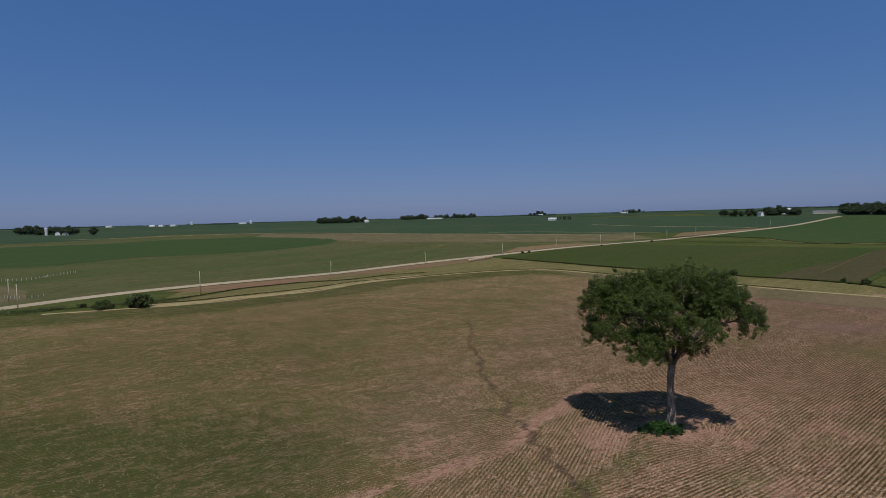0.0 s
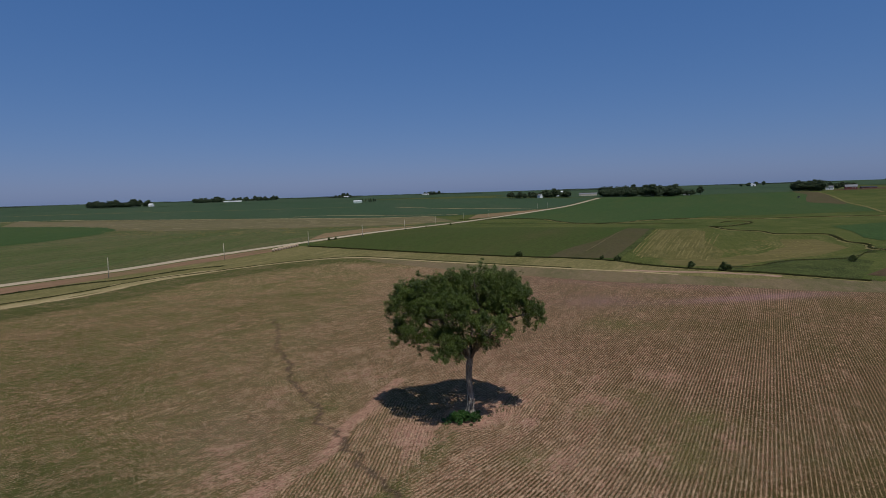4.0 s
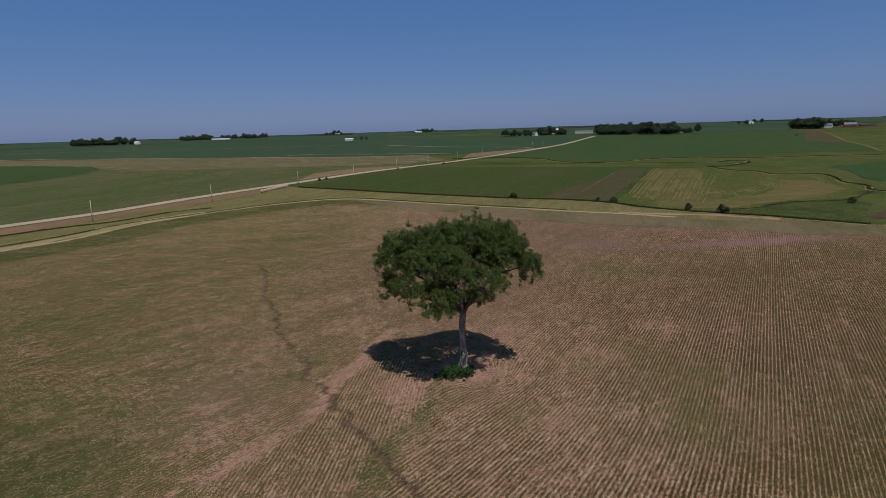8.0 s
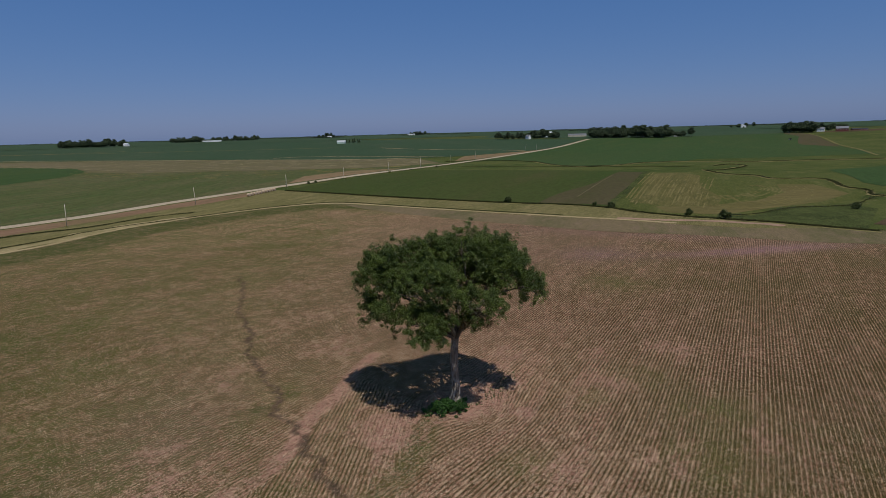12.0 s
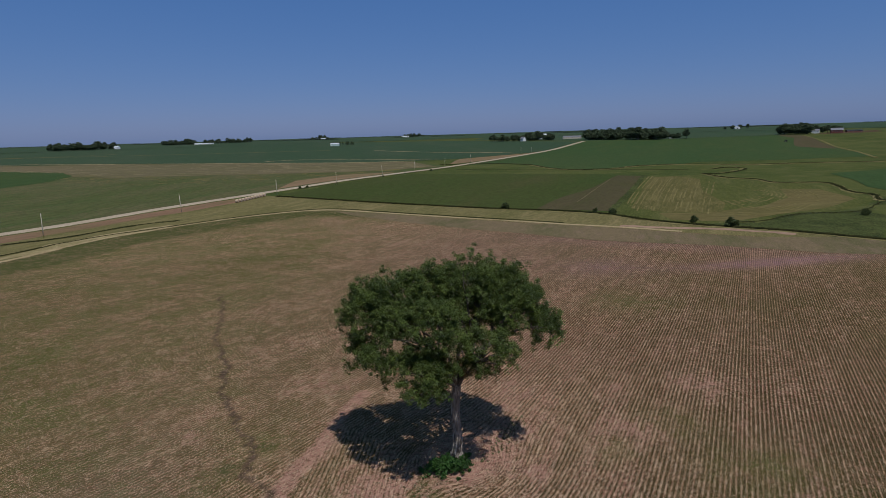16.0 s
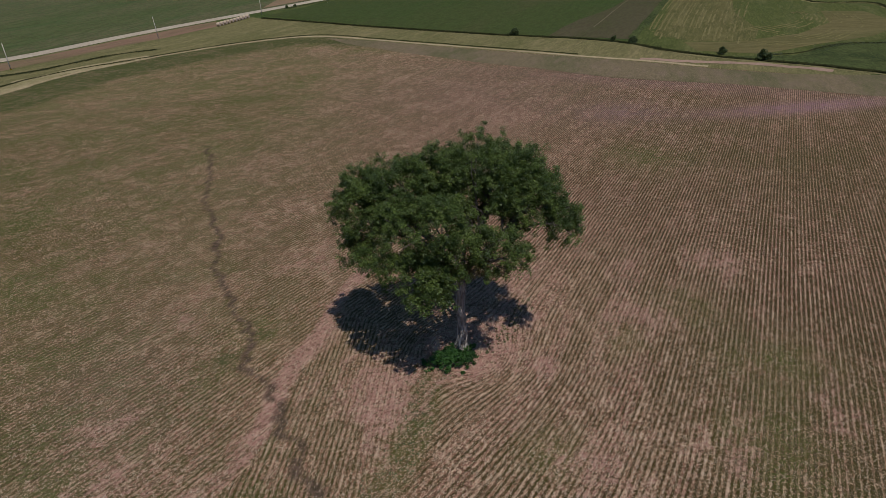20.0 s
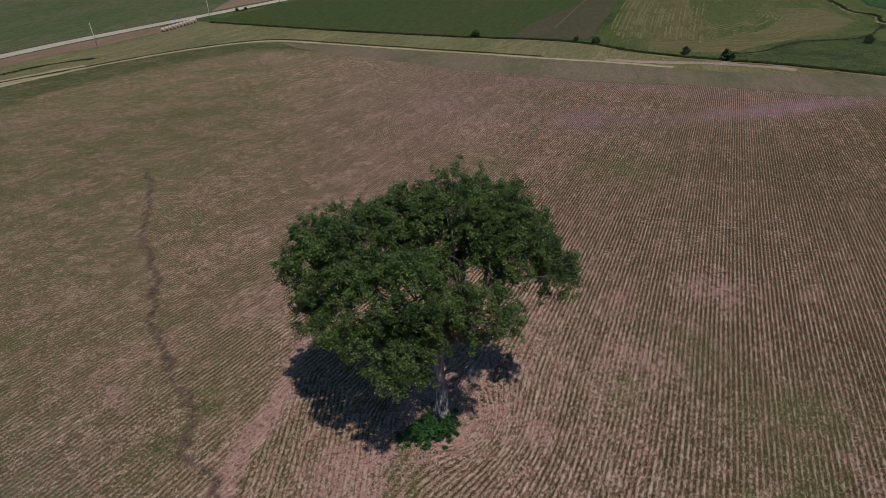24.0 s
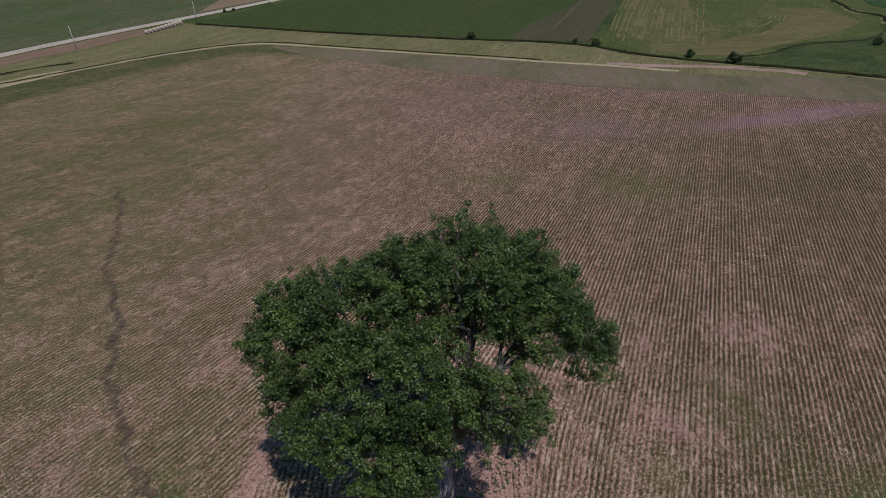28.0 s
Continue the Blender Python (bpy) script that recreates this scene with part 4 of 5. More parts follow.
gen = np.random.default_rng(5)
trunk_line = [(0, 0, -0.4), (-0.02, 0.0, 0.5), (0.0, -0.02, 1.2), (0.05, -0.03, 2.4), (0.02, -0.1, 4.0), (-0.12, -0.15, 5.8), (-0.1, -0.2, 7.6), (0.05, -0.2, 9.4)]
v, f = tube([tree_at(*p) for p in trunk_line], [0.90, 0.74, 0.62, 0.54, 0.48, 0.45, 0.44, 0.46], 40, 0.34, 0.40)
trunk = mesh_ob("trunk", v, f, M_BARK, cottonwood)
trunk.data.polygons.foreach_set("use_smooth", [True] * len(trunk.data.polygons))
FORK = (0.05, -0.2, 9.2)
BOUGHS = (((2.0, 1.2, 13.0), (3.2, 4.0, 18.5), 0.42), ((3.0, -0.2, 13.4), (7.4, 1.0, 17.5), 0.36), ((6.4, -0.4, 15.6), (10.2, -0.6, 16.2), 0.16),
         ((-2.2, -0.4, 13.0), (-6.6, 0.8, 18.6), 0.42), ((-5.4, -0.2, 14.6), (-10.4, 0.0, 16.8), 0.22), ((-8.4, -0.4, 15.4), (-11.3, -0.4, 12.6), 0.10),
         ((-1.2, -1.8, 12.4), (-3.4, -4.0, 17.2), 0.34), ((-2.4, -2.8, 11.6), (-5.8, -5.6, 13.2), 0.2), ((-0.4, -2.6, 11.6), (-1.2, -5.4, 13.2), 0.17),
         ((1.6, -1.8, 11.8), (3.4, -4.2, 14.2), 0.22), ((-1.2, 1.0, 13.8), (-3.4, 2.4, 20.2), 0.26), ((0.6, 2.4, 13.2), (0.0, 6.2, 16.2), 0.28), ((1.2, -0.8, 10.6), (2.6, -1.6, 12.4), 0.12))
for i, (mid, tip, r) in enumerate(BOUGHS):
    pieces = []
    root = Vector(FORK) if r > 0.16 else Vector(FORK).lerp(Vector(mid), 0.5)
    if i == 2:
        root = Vector((3.0, -0.2, 13.4))
    if i in (4, 5):
        root = Vector((-2.2, -0.4, 13.0)) if i == 4 else Vector((-5.4, -0.2, 14.6))
    line = bowed(root, mid, 4, 0.2, i)[:-1] + bowed(mid, tip, 5, 0.3, i + 40)
    line = [tree_at(*p) for p in line]
    pieces.append(tube(line, np.linspace(r, r * 0.28, len(line)), 9, 0.12))
    lobe = LOBES[i]
    for k in range(9):
        th, ph = gen.uniform(0, 6.28), gen.uniform(-0.3, 1.2)
        end = Vector((lobe[0] + lobe[3] * 0.85 * math.cos(th) * math.cos(ph), lobe[1] + lobe[4] * 0.85 * math.sin(th) * math.cos(ph), lobe[2] + lobe[5] * 0.8 * math.sin(ph)))
        start = Vector(mid).lerp(Vector(tip), gen.uniform(0.0, 0.8))
        twig = [tree_at(*p) for p in bowed(start, end, 5, 0.35, i * 20 + k)]
        pieces.append(tube(twig, np.linspace(r * 0.3, 0.03, 6), 5))
    mesh_ob("limb", *join(pieces), M_LIMB, cottonwood, "dark brown limb with twigs")

# leaf clumps hang on twigs through the outer half of each lobe, in boughs with gaps between
# open gaps on the sunny side show the limbs
HOLLOWS = ((Vector((1.6, -1.5, 18.8)), Vector((0.08, 0.83, -0.55)).normalized(), 0.45, 5.0),
           (Vector((3.9, -2.0, 16.2)), Vector((0.15, 0.73, -0.67)).normalized(), 0.42, 8.0),
           (Vector((0.5, -3.2, 11.6)), Vector((0.0, 0.98, -0.20)).normalized(), 0.9, 3.2),
           (Vector((-6.1, -2.5, 15.1)), Vector((-0.10, 0.86, -0.50)).normalized(), 0.6, 3.0))


def in_hollow(p, slack):
    """Whether a place lies in one of the gaps between the boughs."""
    for at, axis, r, far in HOLLOWS:
        k = (p - at).dot(axis)
        if -5 < k < far and (p - at - axis * k).length < r + slack:
            return True
    return False


cc, cs, cn = [], [], []
for l, d, z, a, b, c, dens in LOBES:
    boughs = int(2.9 * (a * b + b * c + a * c) * dens) + 6
    for _ in range(boughs):
        q = Vector(gen.normal(0, 1, 3)).normalized()
        if q.z < -0.3 and gen.random() < 0.6:
            q.z = -q.z * 0.6
        rr = gen.uniform(0.58, 0.97) * (1 + 0.10 * noise.noise((q.x * 2.2 + l, q.y * 2.2 + d, q.z * 2.2 + z)))
        heart = Vector((l + q.x * a * rr, d + q.y * b * rr, z + q.z * c * rr))
        for _ in range(int(gen.integers(3, 7))):
            spot = heart + Vector(gen.normal(0, 1, 3)) * 0.34 + q * 0.1
            if in_hollow(spot, 0.7 * gen.random()):
                continue
            cc.append(tree_at(*spot))
            cs.append(gen.uniform(0.28, 0.52))
            cn.append(int(gen.uniform(28, 68)))
v, f = leaves(np.array(cc), np.array(cs), np.array(cn), 0.134, gen, 0.7, 0.85)
crown = mesh_ob("crown", v, f, M_LEAF, cottonwood, "dense clumps of dark glossy green leaves")


DRY = ((2.2, -2.6, 12.4, 1.5), (0.6, -3.6, 12.9, 1.2), (4.2, -3.2, 12.6, 1.0), (-1.6, -4.6, 12.2, 1.0))
dc = [tree_at(l, d, z) + Vector(gen.normal(0, 0.5, 3)) * r for l, d, z, r in DRY for _ in range(26)]
v, f = leaves(np.array(dc), gen.uniform(0.25, 0.5, len(dc)), np.full(len(dc), 20), 0.15, gen, 0.3, 1.1)
mesh_ob("dry_leaves", v, f, M_DRYLEAF, cottonwood, "browned leaf clusters near the fork")


def tapered(a, b, r0, r1, sides=6):
    return tube([a, ((a[0] + b[0]) / 2, (a[1] + b[1]) / 2, (a[2] + b[2]) / 2), b], [r0, (r0 + r1) / 2, r1], sides)


# leafy growth at the foot of the trunk
vine = new("ground_vine")
vx, vy = TREE[0] - 2.3, TREE[1] - 1.8
vine.location = (vx, vy, gz(vx, vy))
tagged(vine, "low bright green vine thicket round the trunk foot", "shrub")
g7 = np.random.default_rng(21)
vc, vs = [], []
for _ in range(110):
    x, y = g7.normal(0, 1.35), g7.normal(0, 0.8)
    if abs(x) > 3.0 or abs(y) > 1.7:
        continue
    q = T_RGT * x + T_FWD * y
    vc.append((q.x, q.y, 0.25 + max(0, 1.15 - 0.34 * (x * x * 0.4 + y * y)) * g7.uniform(0.4, 1.2)))
    vs.append(g7.uniform(0.25, 0.5))
for _ in range(90):
    x, y = g7.uniform(-0.6, 2.8), g7.uniform(-0.9, 1.8)
    q = T_RGT * x + T_FWD * (y + 0.9)
    vc.append((q.x, q.y, 0.2 + g7.uniform(0, 0.5)))
    vs.append(g7.uniform(0.2, 0.45))
vv, vf = leaves(np.array(vc), np.array(vs), np.full(len(vc), 42), 0.17, g7, 0.8)
mesh_ob("foliage", vv, vf, M_VINE, vine)
stems = join([tapered((0, 0, -0.1), tuple(Vector(c) * 0.9), 0.03, 0.012, 4) for c in vc[::6]])
mesh_ob("stems", *stems, M_BARK, vine)


# ---- young crop plants in their rows, and the old stalks between ----
def sprouts(x, y, size, gen):
    """Four arching blades a plant."""
    n = len(x)
    z = ground_z(x, y) + 0.05
    th = gen.uniform(0, 6.28, n)
    vs_, fs_ = [], []
    for k in range(4):
        a = th + k * 1.57 + gen.uniform(-0.5, 0.5, n)
        ln, w = size * gen.uniform(0.7, 1.25, n), size * 0.24
        c, s = np.cos(a), np.sin(a)
        vs_.append(np.stack([np.column_stack([x - s * w, y + c * w, z + size * 0.25]), np.column_stack([x + s * w, y - c * w, z + size * 0.25]), np.column_stack([x + c * ln, y + s * ln, z + size * gen.uniform(0.35, 0.95, n)])], axis=1))
    v = np.concatenate(vs_, axis=0).reshape(-1, 3)
    return v, np.arange(len(v)).reshape(-1, 3)


g8 = np.random.default_rng(31)


def main_plants(x0, x1, y0, y1, pitch):
    """Places along the bowed rows of the main field inside a box."""
    xs, ys = [], []
    k0 = int((y0 - float(row_bend(x1)) - ROW0) / STEP_ROW) - 2
    k1 = int((y1 - float(row_bend(x0)) - ROW0) / STEP_ROW) + 2
    for k in range(k0, k1):
        x = np.arange(x0, x1, pitch * 0.8)
        xs.append(x + g8.uniform(-0.3, 0.3, len(x)))
        ys.append(np.full(len(x), float(k)))
    x, k = np.concatenate(xs), np.concatenate(ys)
    base = row_bend(x) + ROW0 + STEP_ROW * k
    keep = (base > y0 - 8) & (base < y1 + 8)
    x, k, base = x[keep], k[keep], base[keep]
    y = base.copy()
    for _ in range(25):
        dx, dy = x - TREE[0], y - TREE[1]
        n, s = dx * T_NRM[0] + dy * T_NRM[1], dx * T_DIR[0] + dy * T_DIR[1]
        push = n * np.minimum(A_TREE ** 2 / (n * n + s * s + 1e-6), 0.97)
        y = 0.5 * y + 0.5 * (base + push / 0.62)
    ok = (np.abs(row_main(x, y) - k) < 0.15) & (np.hypot(x - TREE[0], y - TREE[1]) > 4.2) & (y > y0) & (y < y1)
    ok &= ~inside(x, y, WEDGE)
    return x[ok], y[ok]


def thin(x, y, share):
    """Drop plants where the stand is poor, in drifts."""
    drift = np.array([noise.noise((a * 0.13, b * 0.22, 1.0)) + 0.6 * noise.noise((a * 0.5, b * 0.5, 4.0)) for a, b in zip(x.tolist(), y.tolist())])
    lane = np.abs(np.abs((row_main(x, y) + 54) % 90 - 45) - 3.0) < 0.8
    ok = ~(lane & (g8.random(len(x)) < 0.4)) & (g8.random(len(x)) < share * vigour(x, y) * (1 - 0.1 * np.minimum(weedy(x, y), 1)) * np.clip(0.85 + drift * 0.8, 0.3, 1.0))
    return x[ok], y[ok]


NEAR_BOX, FAR_BOX = (-44.0, 142.0, 36.0, 146.0), (-100.0, 200.0, 30.0, 220.0)
px, py = main_plants(*NEAR_BOX, 0.24)


def fading(x, y):
    """Share by which the sparser, farther planting takes over."""
    return np.maximum(np.maximum(smooth(108, 146, y), smooth(114, 142, x)), smooth(-26, -44, x))


keep = g8.random(len(px)) > fading(px, py)
px, py = thin(px[keep], py[keep], 0.92)
v, f = sprouts(px, py, g8.uniform(0.11, 0.20, len(px)), g8)
tagged(mesh_ob("crop_rows", v, f, M_CORN), "rows of young leafy crop plants in old stalks", "crop", kind="stuff")
fx, fy = main_plants(*FAR_BOX, 0.6)
out = g8.random(len(fx)) < fading(fx, fy)
out &= inside(fx, fy, FIELD) & ~inside(fx, fy, ENDSTRIP) & (g8.random(len(fx)) < 1.15 - 0.5 * smooth(120, 230, fy) - 0.4 * smooth(-40, -95, fx) - 0.4 * smooth(150, 200, fx))
fx, fy = thin(fx[out], fy[out], 0.95)
v, f = sprouts(fx, fy, g8.uniform(0.14, 0.24, len(fx)), g8)
tagged(mesh_ob("crop_rows", v, f, M_CORN), "farther rows of young leafy crop plants", "crop", kind="stuff")
wk = []
for k in range(-190, 90):
    s = np.arange(-20, 110, 0.27)
    n = np.full(len(s), k * 0.50) + g8.uniform(-0.04, 0.04, len(s))
    x, y = s * math.sin(W_DIR) + n * math.cos(W_DIR), s * math.cos(W_DIR) - n * math.sin(W_DIR)
    ok = inside(x, y, WEDGE) & (y > 48)
    wk.append(np.column_stack([x[ok], y[ok]]))
wk = np.concatenate(wk)
wx, wy = thin(wk[:, 0], wk[:, 1], 0.85)
v, f = sprouts(wx, wy, g8.uniform(0.11, 0.20, len(wx)), g8)
tagged(mesh_ob("crop_rows", v, f, M_CORN), "point rows of young crop beside the tree", "crop", kind="stuff")

# weeds where the two plantings meet
c = curve_pts(GREENLINE, 0.05)
c = c + g8.normal(0, 0.95, (len(c), 2)) + np.array([0.8, -0.6])
v, f = sprouts(c[:, 0], c[:, 1], g8.uniform(0.10, 0.22, len(c)), g8)
tagged(mesh_ob("weed_line", v, f, M_WEED), "strip of green weeds between two plantings", "weeds", kind="stuff")
c = curve_pts([(34.5, 76.0), (37.5, 78.0), (40.5, 80.5), (43, 83)], 0.06)
c = c[::2] + g8.normal(0, 0.7, (len(c[::2]), 2))
v, f = sprouts(c[:, 0], c[:, 1], g8.uniform(0.15, 0.30, len(c)), g8)
tagged(mesh_ob("weed_line", v, f, M_WEED), "strip of green weeds curving past the tree", "weeds", kind="stuff")

q = curve_pts(GULLY[4:], 0.5)
q = q[[noise.noise((a * 0.25, b * 0.25, 8.0)) > -0.1 for a, b in q.tolist()]]
q = q + g8.normal(0, 0.3, q.shape)
v, f = sprouts(q[:, 0], q[:, 1], g8.uniform(0.10, 0.22, len(q)), g8)
tagged(mesh_ob("gully_weeds", v, f, M_CORN), "sparse weeds along the gully", "weeds", kind="stuff")

# loose pale stalks and husks
n = 130000
sx, sy = g8.normal(28, 46, n), 44 + np.abs(g8.normal(0, 60, n))
th, ln, w = g8.uniform(0, 6.28, n), g8.uniform(0.03, 0.09, n), g8.uniform(0.010, 0.020, n)
z = ground_z(sx, sy) + g8.uniform(0.09, 0.14, n)
cs_, sn_ = np.cos(th), np.sin(th)
tip = g8.uniform(-0.02, 0.10, n)
v = np.stack([np.column_stack([sx - cs_ * ln - sn_ * w, sy - sn_ * ln + cs_ * w, z]), np.column_stack([sx - cs_ * ln + sn_ * w, sy - sn_ * ln - cs_ * w, z]),
              np.column_stack([sx + cs_ * ln + sn_ * w, sy + sn_ * ln - cs_ * w, z + tip]), np.column_stack([sx + cs_ * ln - sn_ * w, sy + sn_ * ln + cs_ * w, z + tip])], axis=1).reshape(-1, 3)
tagged(mesh_ob("old_stalks", v, np.arange(len(v)).reshape(-1, 4), M_STRAW), "scattered pale cornstalk litter on the soil", "stalks", kind="stuff")


# ---- ditches, creek and shrubs ----
def tufts(name, line, spread, per_m, size, label, mat=M_TUFT, lift=0.05, broken=-0.28):
    c = curve_pts(line, 1.0)
    k = max(1, int(per_m))
    q = np.repeat(c, k, axis=0)
    gap = np.array([noise.noise((a * 0.06, b * 0.06, 9.0)) for a, b in q.tolist()])
    q = q[gap > broken]
    q = q + g8.normal(0, spread, q.shape) + g8.uniform(-0.5, 0.5, q.shape)
    v, f = sprouts(q[:, 0], q[:, 1], size * g8.uniform(0.5, 1.3, len(q)), g8)
    return tagged(mesh_ob(name, v, f, mat), label, "weeds", kind="stuff")


EDGE = [(x - 6.0, y + 9.0) for x, y in PATH[3:7]] + [(-43.5, 286)] + [(x + 3.2, y + 4.4) for x, y in PATH[8:16]]
CREEK_A = [(262, 661), (293, 646), (323, 626), (338, 575), (326, 520), (327, 480), (345, 470), (365, 464), (388, 472), (412, 477), (456, 461), (484, 418), (543, 390), (592, 360), (680, 330)]
CREEK_B = [(376, 366), (362, 331), (366, 308), (357, 287), (377, 269), (366, 252), (346, 232), (342, 217), (326, 204), (330, 190), (345, 178)]
CREEK_C = [(422, 398), (446, 402), (440, 380), (412, 365), (388, 359), (376, 366)]
for line, wd, lab in ((DITCH, 2.1, "dark grassy ditch along the bean field"), (CREEK_A, 3.0, "dark grassy creek bank across the valley"),
                      (CREEK_B, 2.1, "winding creek cut through the meadow"), (CREEK_C, 2.6, "creek meander under dark grass")):
    ribbon("ditch", line, wd, 3, ((-1, 0.1), (-0.5, 0.35), (0, 0.12), (0.5, 0.3), (1, 0.08)), M_DARKGRASS, lab, "ditch", 0.9, lift=0.24)
for line, off, wd, lab in ((CREEK_A, (1.8, 3.6), 4.0, "pale dry grass on the creek bank"), (CREEK_A[3:], (-1.8, -3.6), 3.0, "pale dry grass on the creek bank"), (CREEK_B, (2.6, 1.0), 2.2, "pale dry grass along the winding creek"),
                           (CREEK_B, (-2.6, -0.8), 1.6, "pale dry grass along the winding creek"), (CREEK_C, (1.2, 3.2), 3.0, "pale dry grass inside the meander"), (DITCH[4:], (-2.0, -2.2), 1.8, "dry tan grass beside the ditch")):
    ribbon("creek_bank", [(x + off[0], y + off[1]) for x, y in line], wd, 2.5, ((-1, 0.0), (-0.4, 0.16), (0.4, 0.2), (1, 0.02)), M_BANKGRASS, lab, "bank", 1.5, lift=0.12, freq=0.11)
BROOK = [(212, 194), (226, 191), (254, 196), (279, 187), (307, 195), (330, 204)]
for line, wd, lab in ((UPPER, 0.9, "dark grassy roadside ditch below the clay bank"), (EDGE, 0.7, "narrow dark rut beside the field track"), (BROOK, 0.8, "dark grassy brook above the wet meadow")):
    ribbon("ditch", line, wd, 2.5, ((-1, 0.06), (-0.5, 0.22), (0, 0.08), (0.5, 0.2), (1, 0.05)), M_DARKGRASS, lab, "ditch", 1.7, lift=0.16, freq=0.13)
tufts("ditch_weeds", DITCH, 0.8, 10, 0.75, "tall dark weeds lining the ditch", M_SEDGE, 0.05, -0.5)
tufts("ditch_weeds", UPPER, 0.9, 10, 0.42, "weeds lining the roadside ditch", M_SEDGE, 0.05, -0.3)
tufts("ditch_weeds", UPPER, 1.6, 10, 0.36, "green grass beside the roadside ditch")
tufts("ditch_weeds", EDGE, 0.7, 9, 0.30, "rank grass beside the field track", M_SEDGE, 0.05, -0.1)
tufts("ditch_weeds", BROOK, 1.8, 7, 0.6, "dark sedge along the meadow brook", M_TUFT, 0.05, -0.3)
tufts("creek_weeds", CREEK_A, 0.6, 6, 0.7, "rank grass on the creek bank", M_SEDGE, 0.05, -0.5)
tufts("creek_weeds", CREEK_B, 0.7, 8, 0.7, "rank grass on the creek bank", M_SEDGE, 0.05, -0.6)
tufts("creek_weeds", CREEK_C, 0.6, 6, 0.6, "rank grass on the creek meander", M_SEDGE, 0.05, -0.5)
tufts("ditch_weeds", [(-190, 168), (-165, 192), (-146, 206), (-128, 214), (-112, 222)], 4.0, 16, 0.9, "green weeds in the roadside hollow", M_SHRUB)
tufts("roadside_weeds", [(x + 7, y - 6) for x, y in ROAD[10:15]], 1.0, 4, 0.7, "dark weeds beside the gravel road")


def shrub(x, y, w, h, seed, label, group):
    """A round bush: stems and a ragged crown of small leaves."""
    gs = np.random.default_rng(seed)
    ob = new("shrub")
    ob.location = (x, y, gz(x, y) + 0.05)
    tagged(ob, label, "shrub", group)
    n = 46
    q = gs.normal(0, 1, (n, 3))
    q /= np.linalg.norm(q, axis=1)[:, None]
    q[:, 2] = np.abs(q[:, 2])
    q *= gs.uniform(0.35, 1.0, n)[:, None]
    c = q * np.array([w * 0.42, w * 0.42, h * 0.72]) + np.array([0, 0, h * 0.16])
    v, f = leaves(c, np.full(n, 0.16 * (w + h) * 0.5) * gs.uniform(0.7, 1.4, n), np.full(n, 40), 0.045 * (w + h) + 0.05, gs)
    mesh_ob("foliage", v, f, M_SHRUB, ob)
    mesh_ob("stems", *join([tapered((0, 0, -0.1), tuple(p), 0.08, 0.02, 5) for p in c[::5]]), M_BARK, ob)
    return ob


for i, (x, y, w, h, lab) in enumerate(((151, 287, 5.4, 3.6, "round dark bush on the ditch line"), (185, 241, 4.6, 3.4, "dark bush beside the ditch"), (184, 253, 3.0, 2.2, "small bush beside the ditch"),
                                       (198.5, 203.5, 3.6, 3.4, "upright bush in the wet meadow"), (202, 187.5, 5.4, 4.6, "large round bush beside the ditch"), (273, 179, 4.5, 3.2, "bush at the corner of the meadow"),
                                       (-115, 206, 10.5, 5.6, "wide dark willow bush below the road"), (-127, 203, 8.5, 3.2, "low spreading bush below the road"), (-138, 208, 3.0, 2.0, "small bush in the roadside hollow"),
                                       (63, 441, 2.6, 2.4, "small dark bush on the road shoulder"), (69, 446, 2.4, 2.0, "small dark bush on the road shoulder"), (147, 512, 2.5, 1.6, "low bush on the road shoulder"),
                                       (176, 538, 2.5, 1.6, "low bush on the road shoulder"), (212, 562, 3.2, 2.2, "dark bush beside the field gate"))):
    shrub(x, y, w, h, 100 + i, lab, "shrubs along the ditches")


# ---- roadside poles and hay bales ----
def ring_bm(r, z0, z1, sides=10, r1=None):
    bm = bmesh.new()
    bmesh.ops.create_cone(bm, cap_ends=True, segments=sides, radius1=r, radius2=r if r1 is None else r1, depth=z1 - z0, matrix=Matrix.Translation((0, 0, (z0 + z1) / 2)))
    return bm


def box_bm(sx, sy, sz, at=(0, 0, 0), bevel=0.0, turn=None):
    bm = bmesh.new()
    m = Matrix.Translation(at) @ (turn or Matrix.Identity(4)) @ Matrix.Diagonal((sx, sy, sz, 1))
    bmesh.ops.create_cube(bm, size=1.0, matrix=m)
    if bevel:
        bmesh.ops.bevel(bm, geom=bm.edges[:], offset=bevel, segments=2, affect="EDGES")
    return bm


pole = new("utility_pole")
part("pole", ring_bm(0.17, -0.5, 9.8, 12, 0.11), M_POLE, pole, smooth_shade=True)
part("bracket", box_bm(0.10, 0.55, 0.12, (0, 0.2, 9.3), 0.01), M_POLE, pole)
part("insulator", ring_bm(0.07, 9.8, 10.05, 10, 0.05), M_GLASSY, pole, "small grey insulator")
tagged(pole, "bare weathered wooden utility pole beside the gravel road", "pole", "roadside utility poles")
POLES = ((-109, 244, 0.6), (-161, 206, -0.6), (-181, 227, 0.8), (-62.6, 301.5, 2.2), (-12, 356, -1.2), (44, 413, 0.5), (93, 456, 1.0), (146, 512, -0.7), (198, 572, 0.4), (257, 634, 0.9), (316, 690, -0.4), (471, 828, 0.6), (502, 846, -0.8))
for i, (x, y, lean) in enumerate(POLES):
    m = pose(x, y, gz(x, y) + 0.1, lean * 0.6, lean, 41.5)
    if i == 0:
        pole.matrix_world = m
    else:
        copy_thing(pole, m)


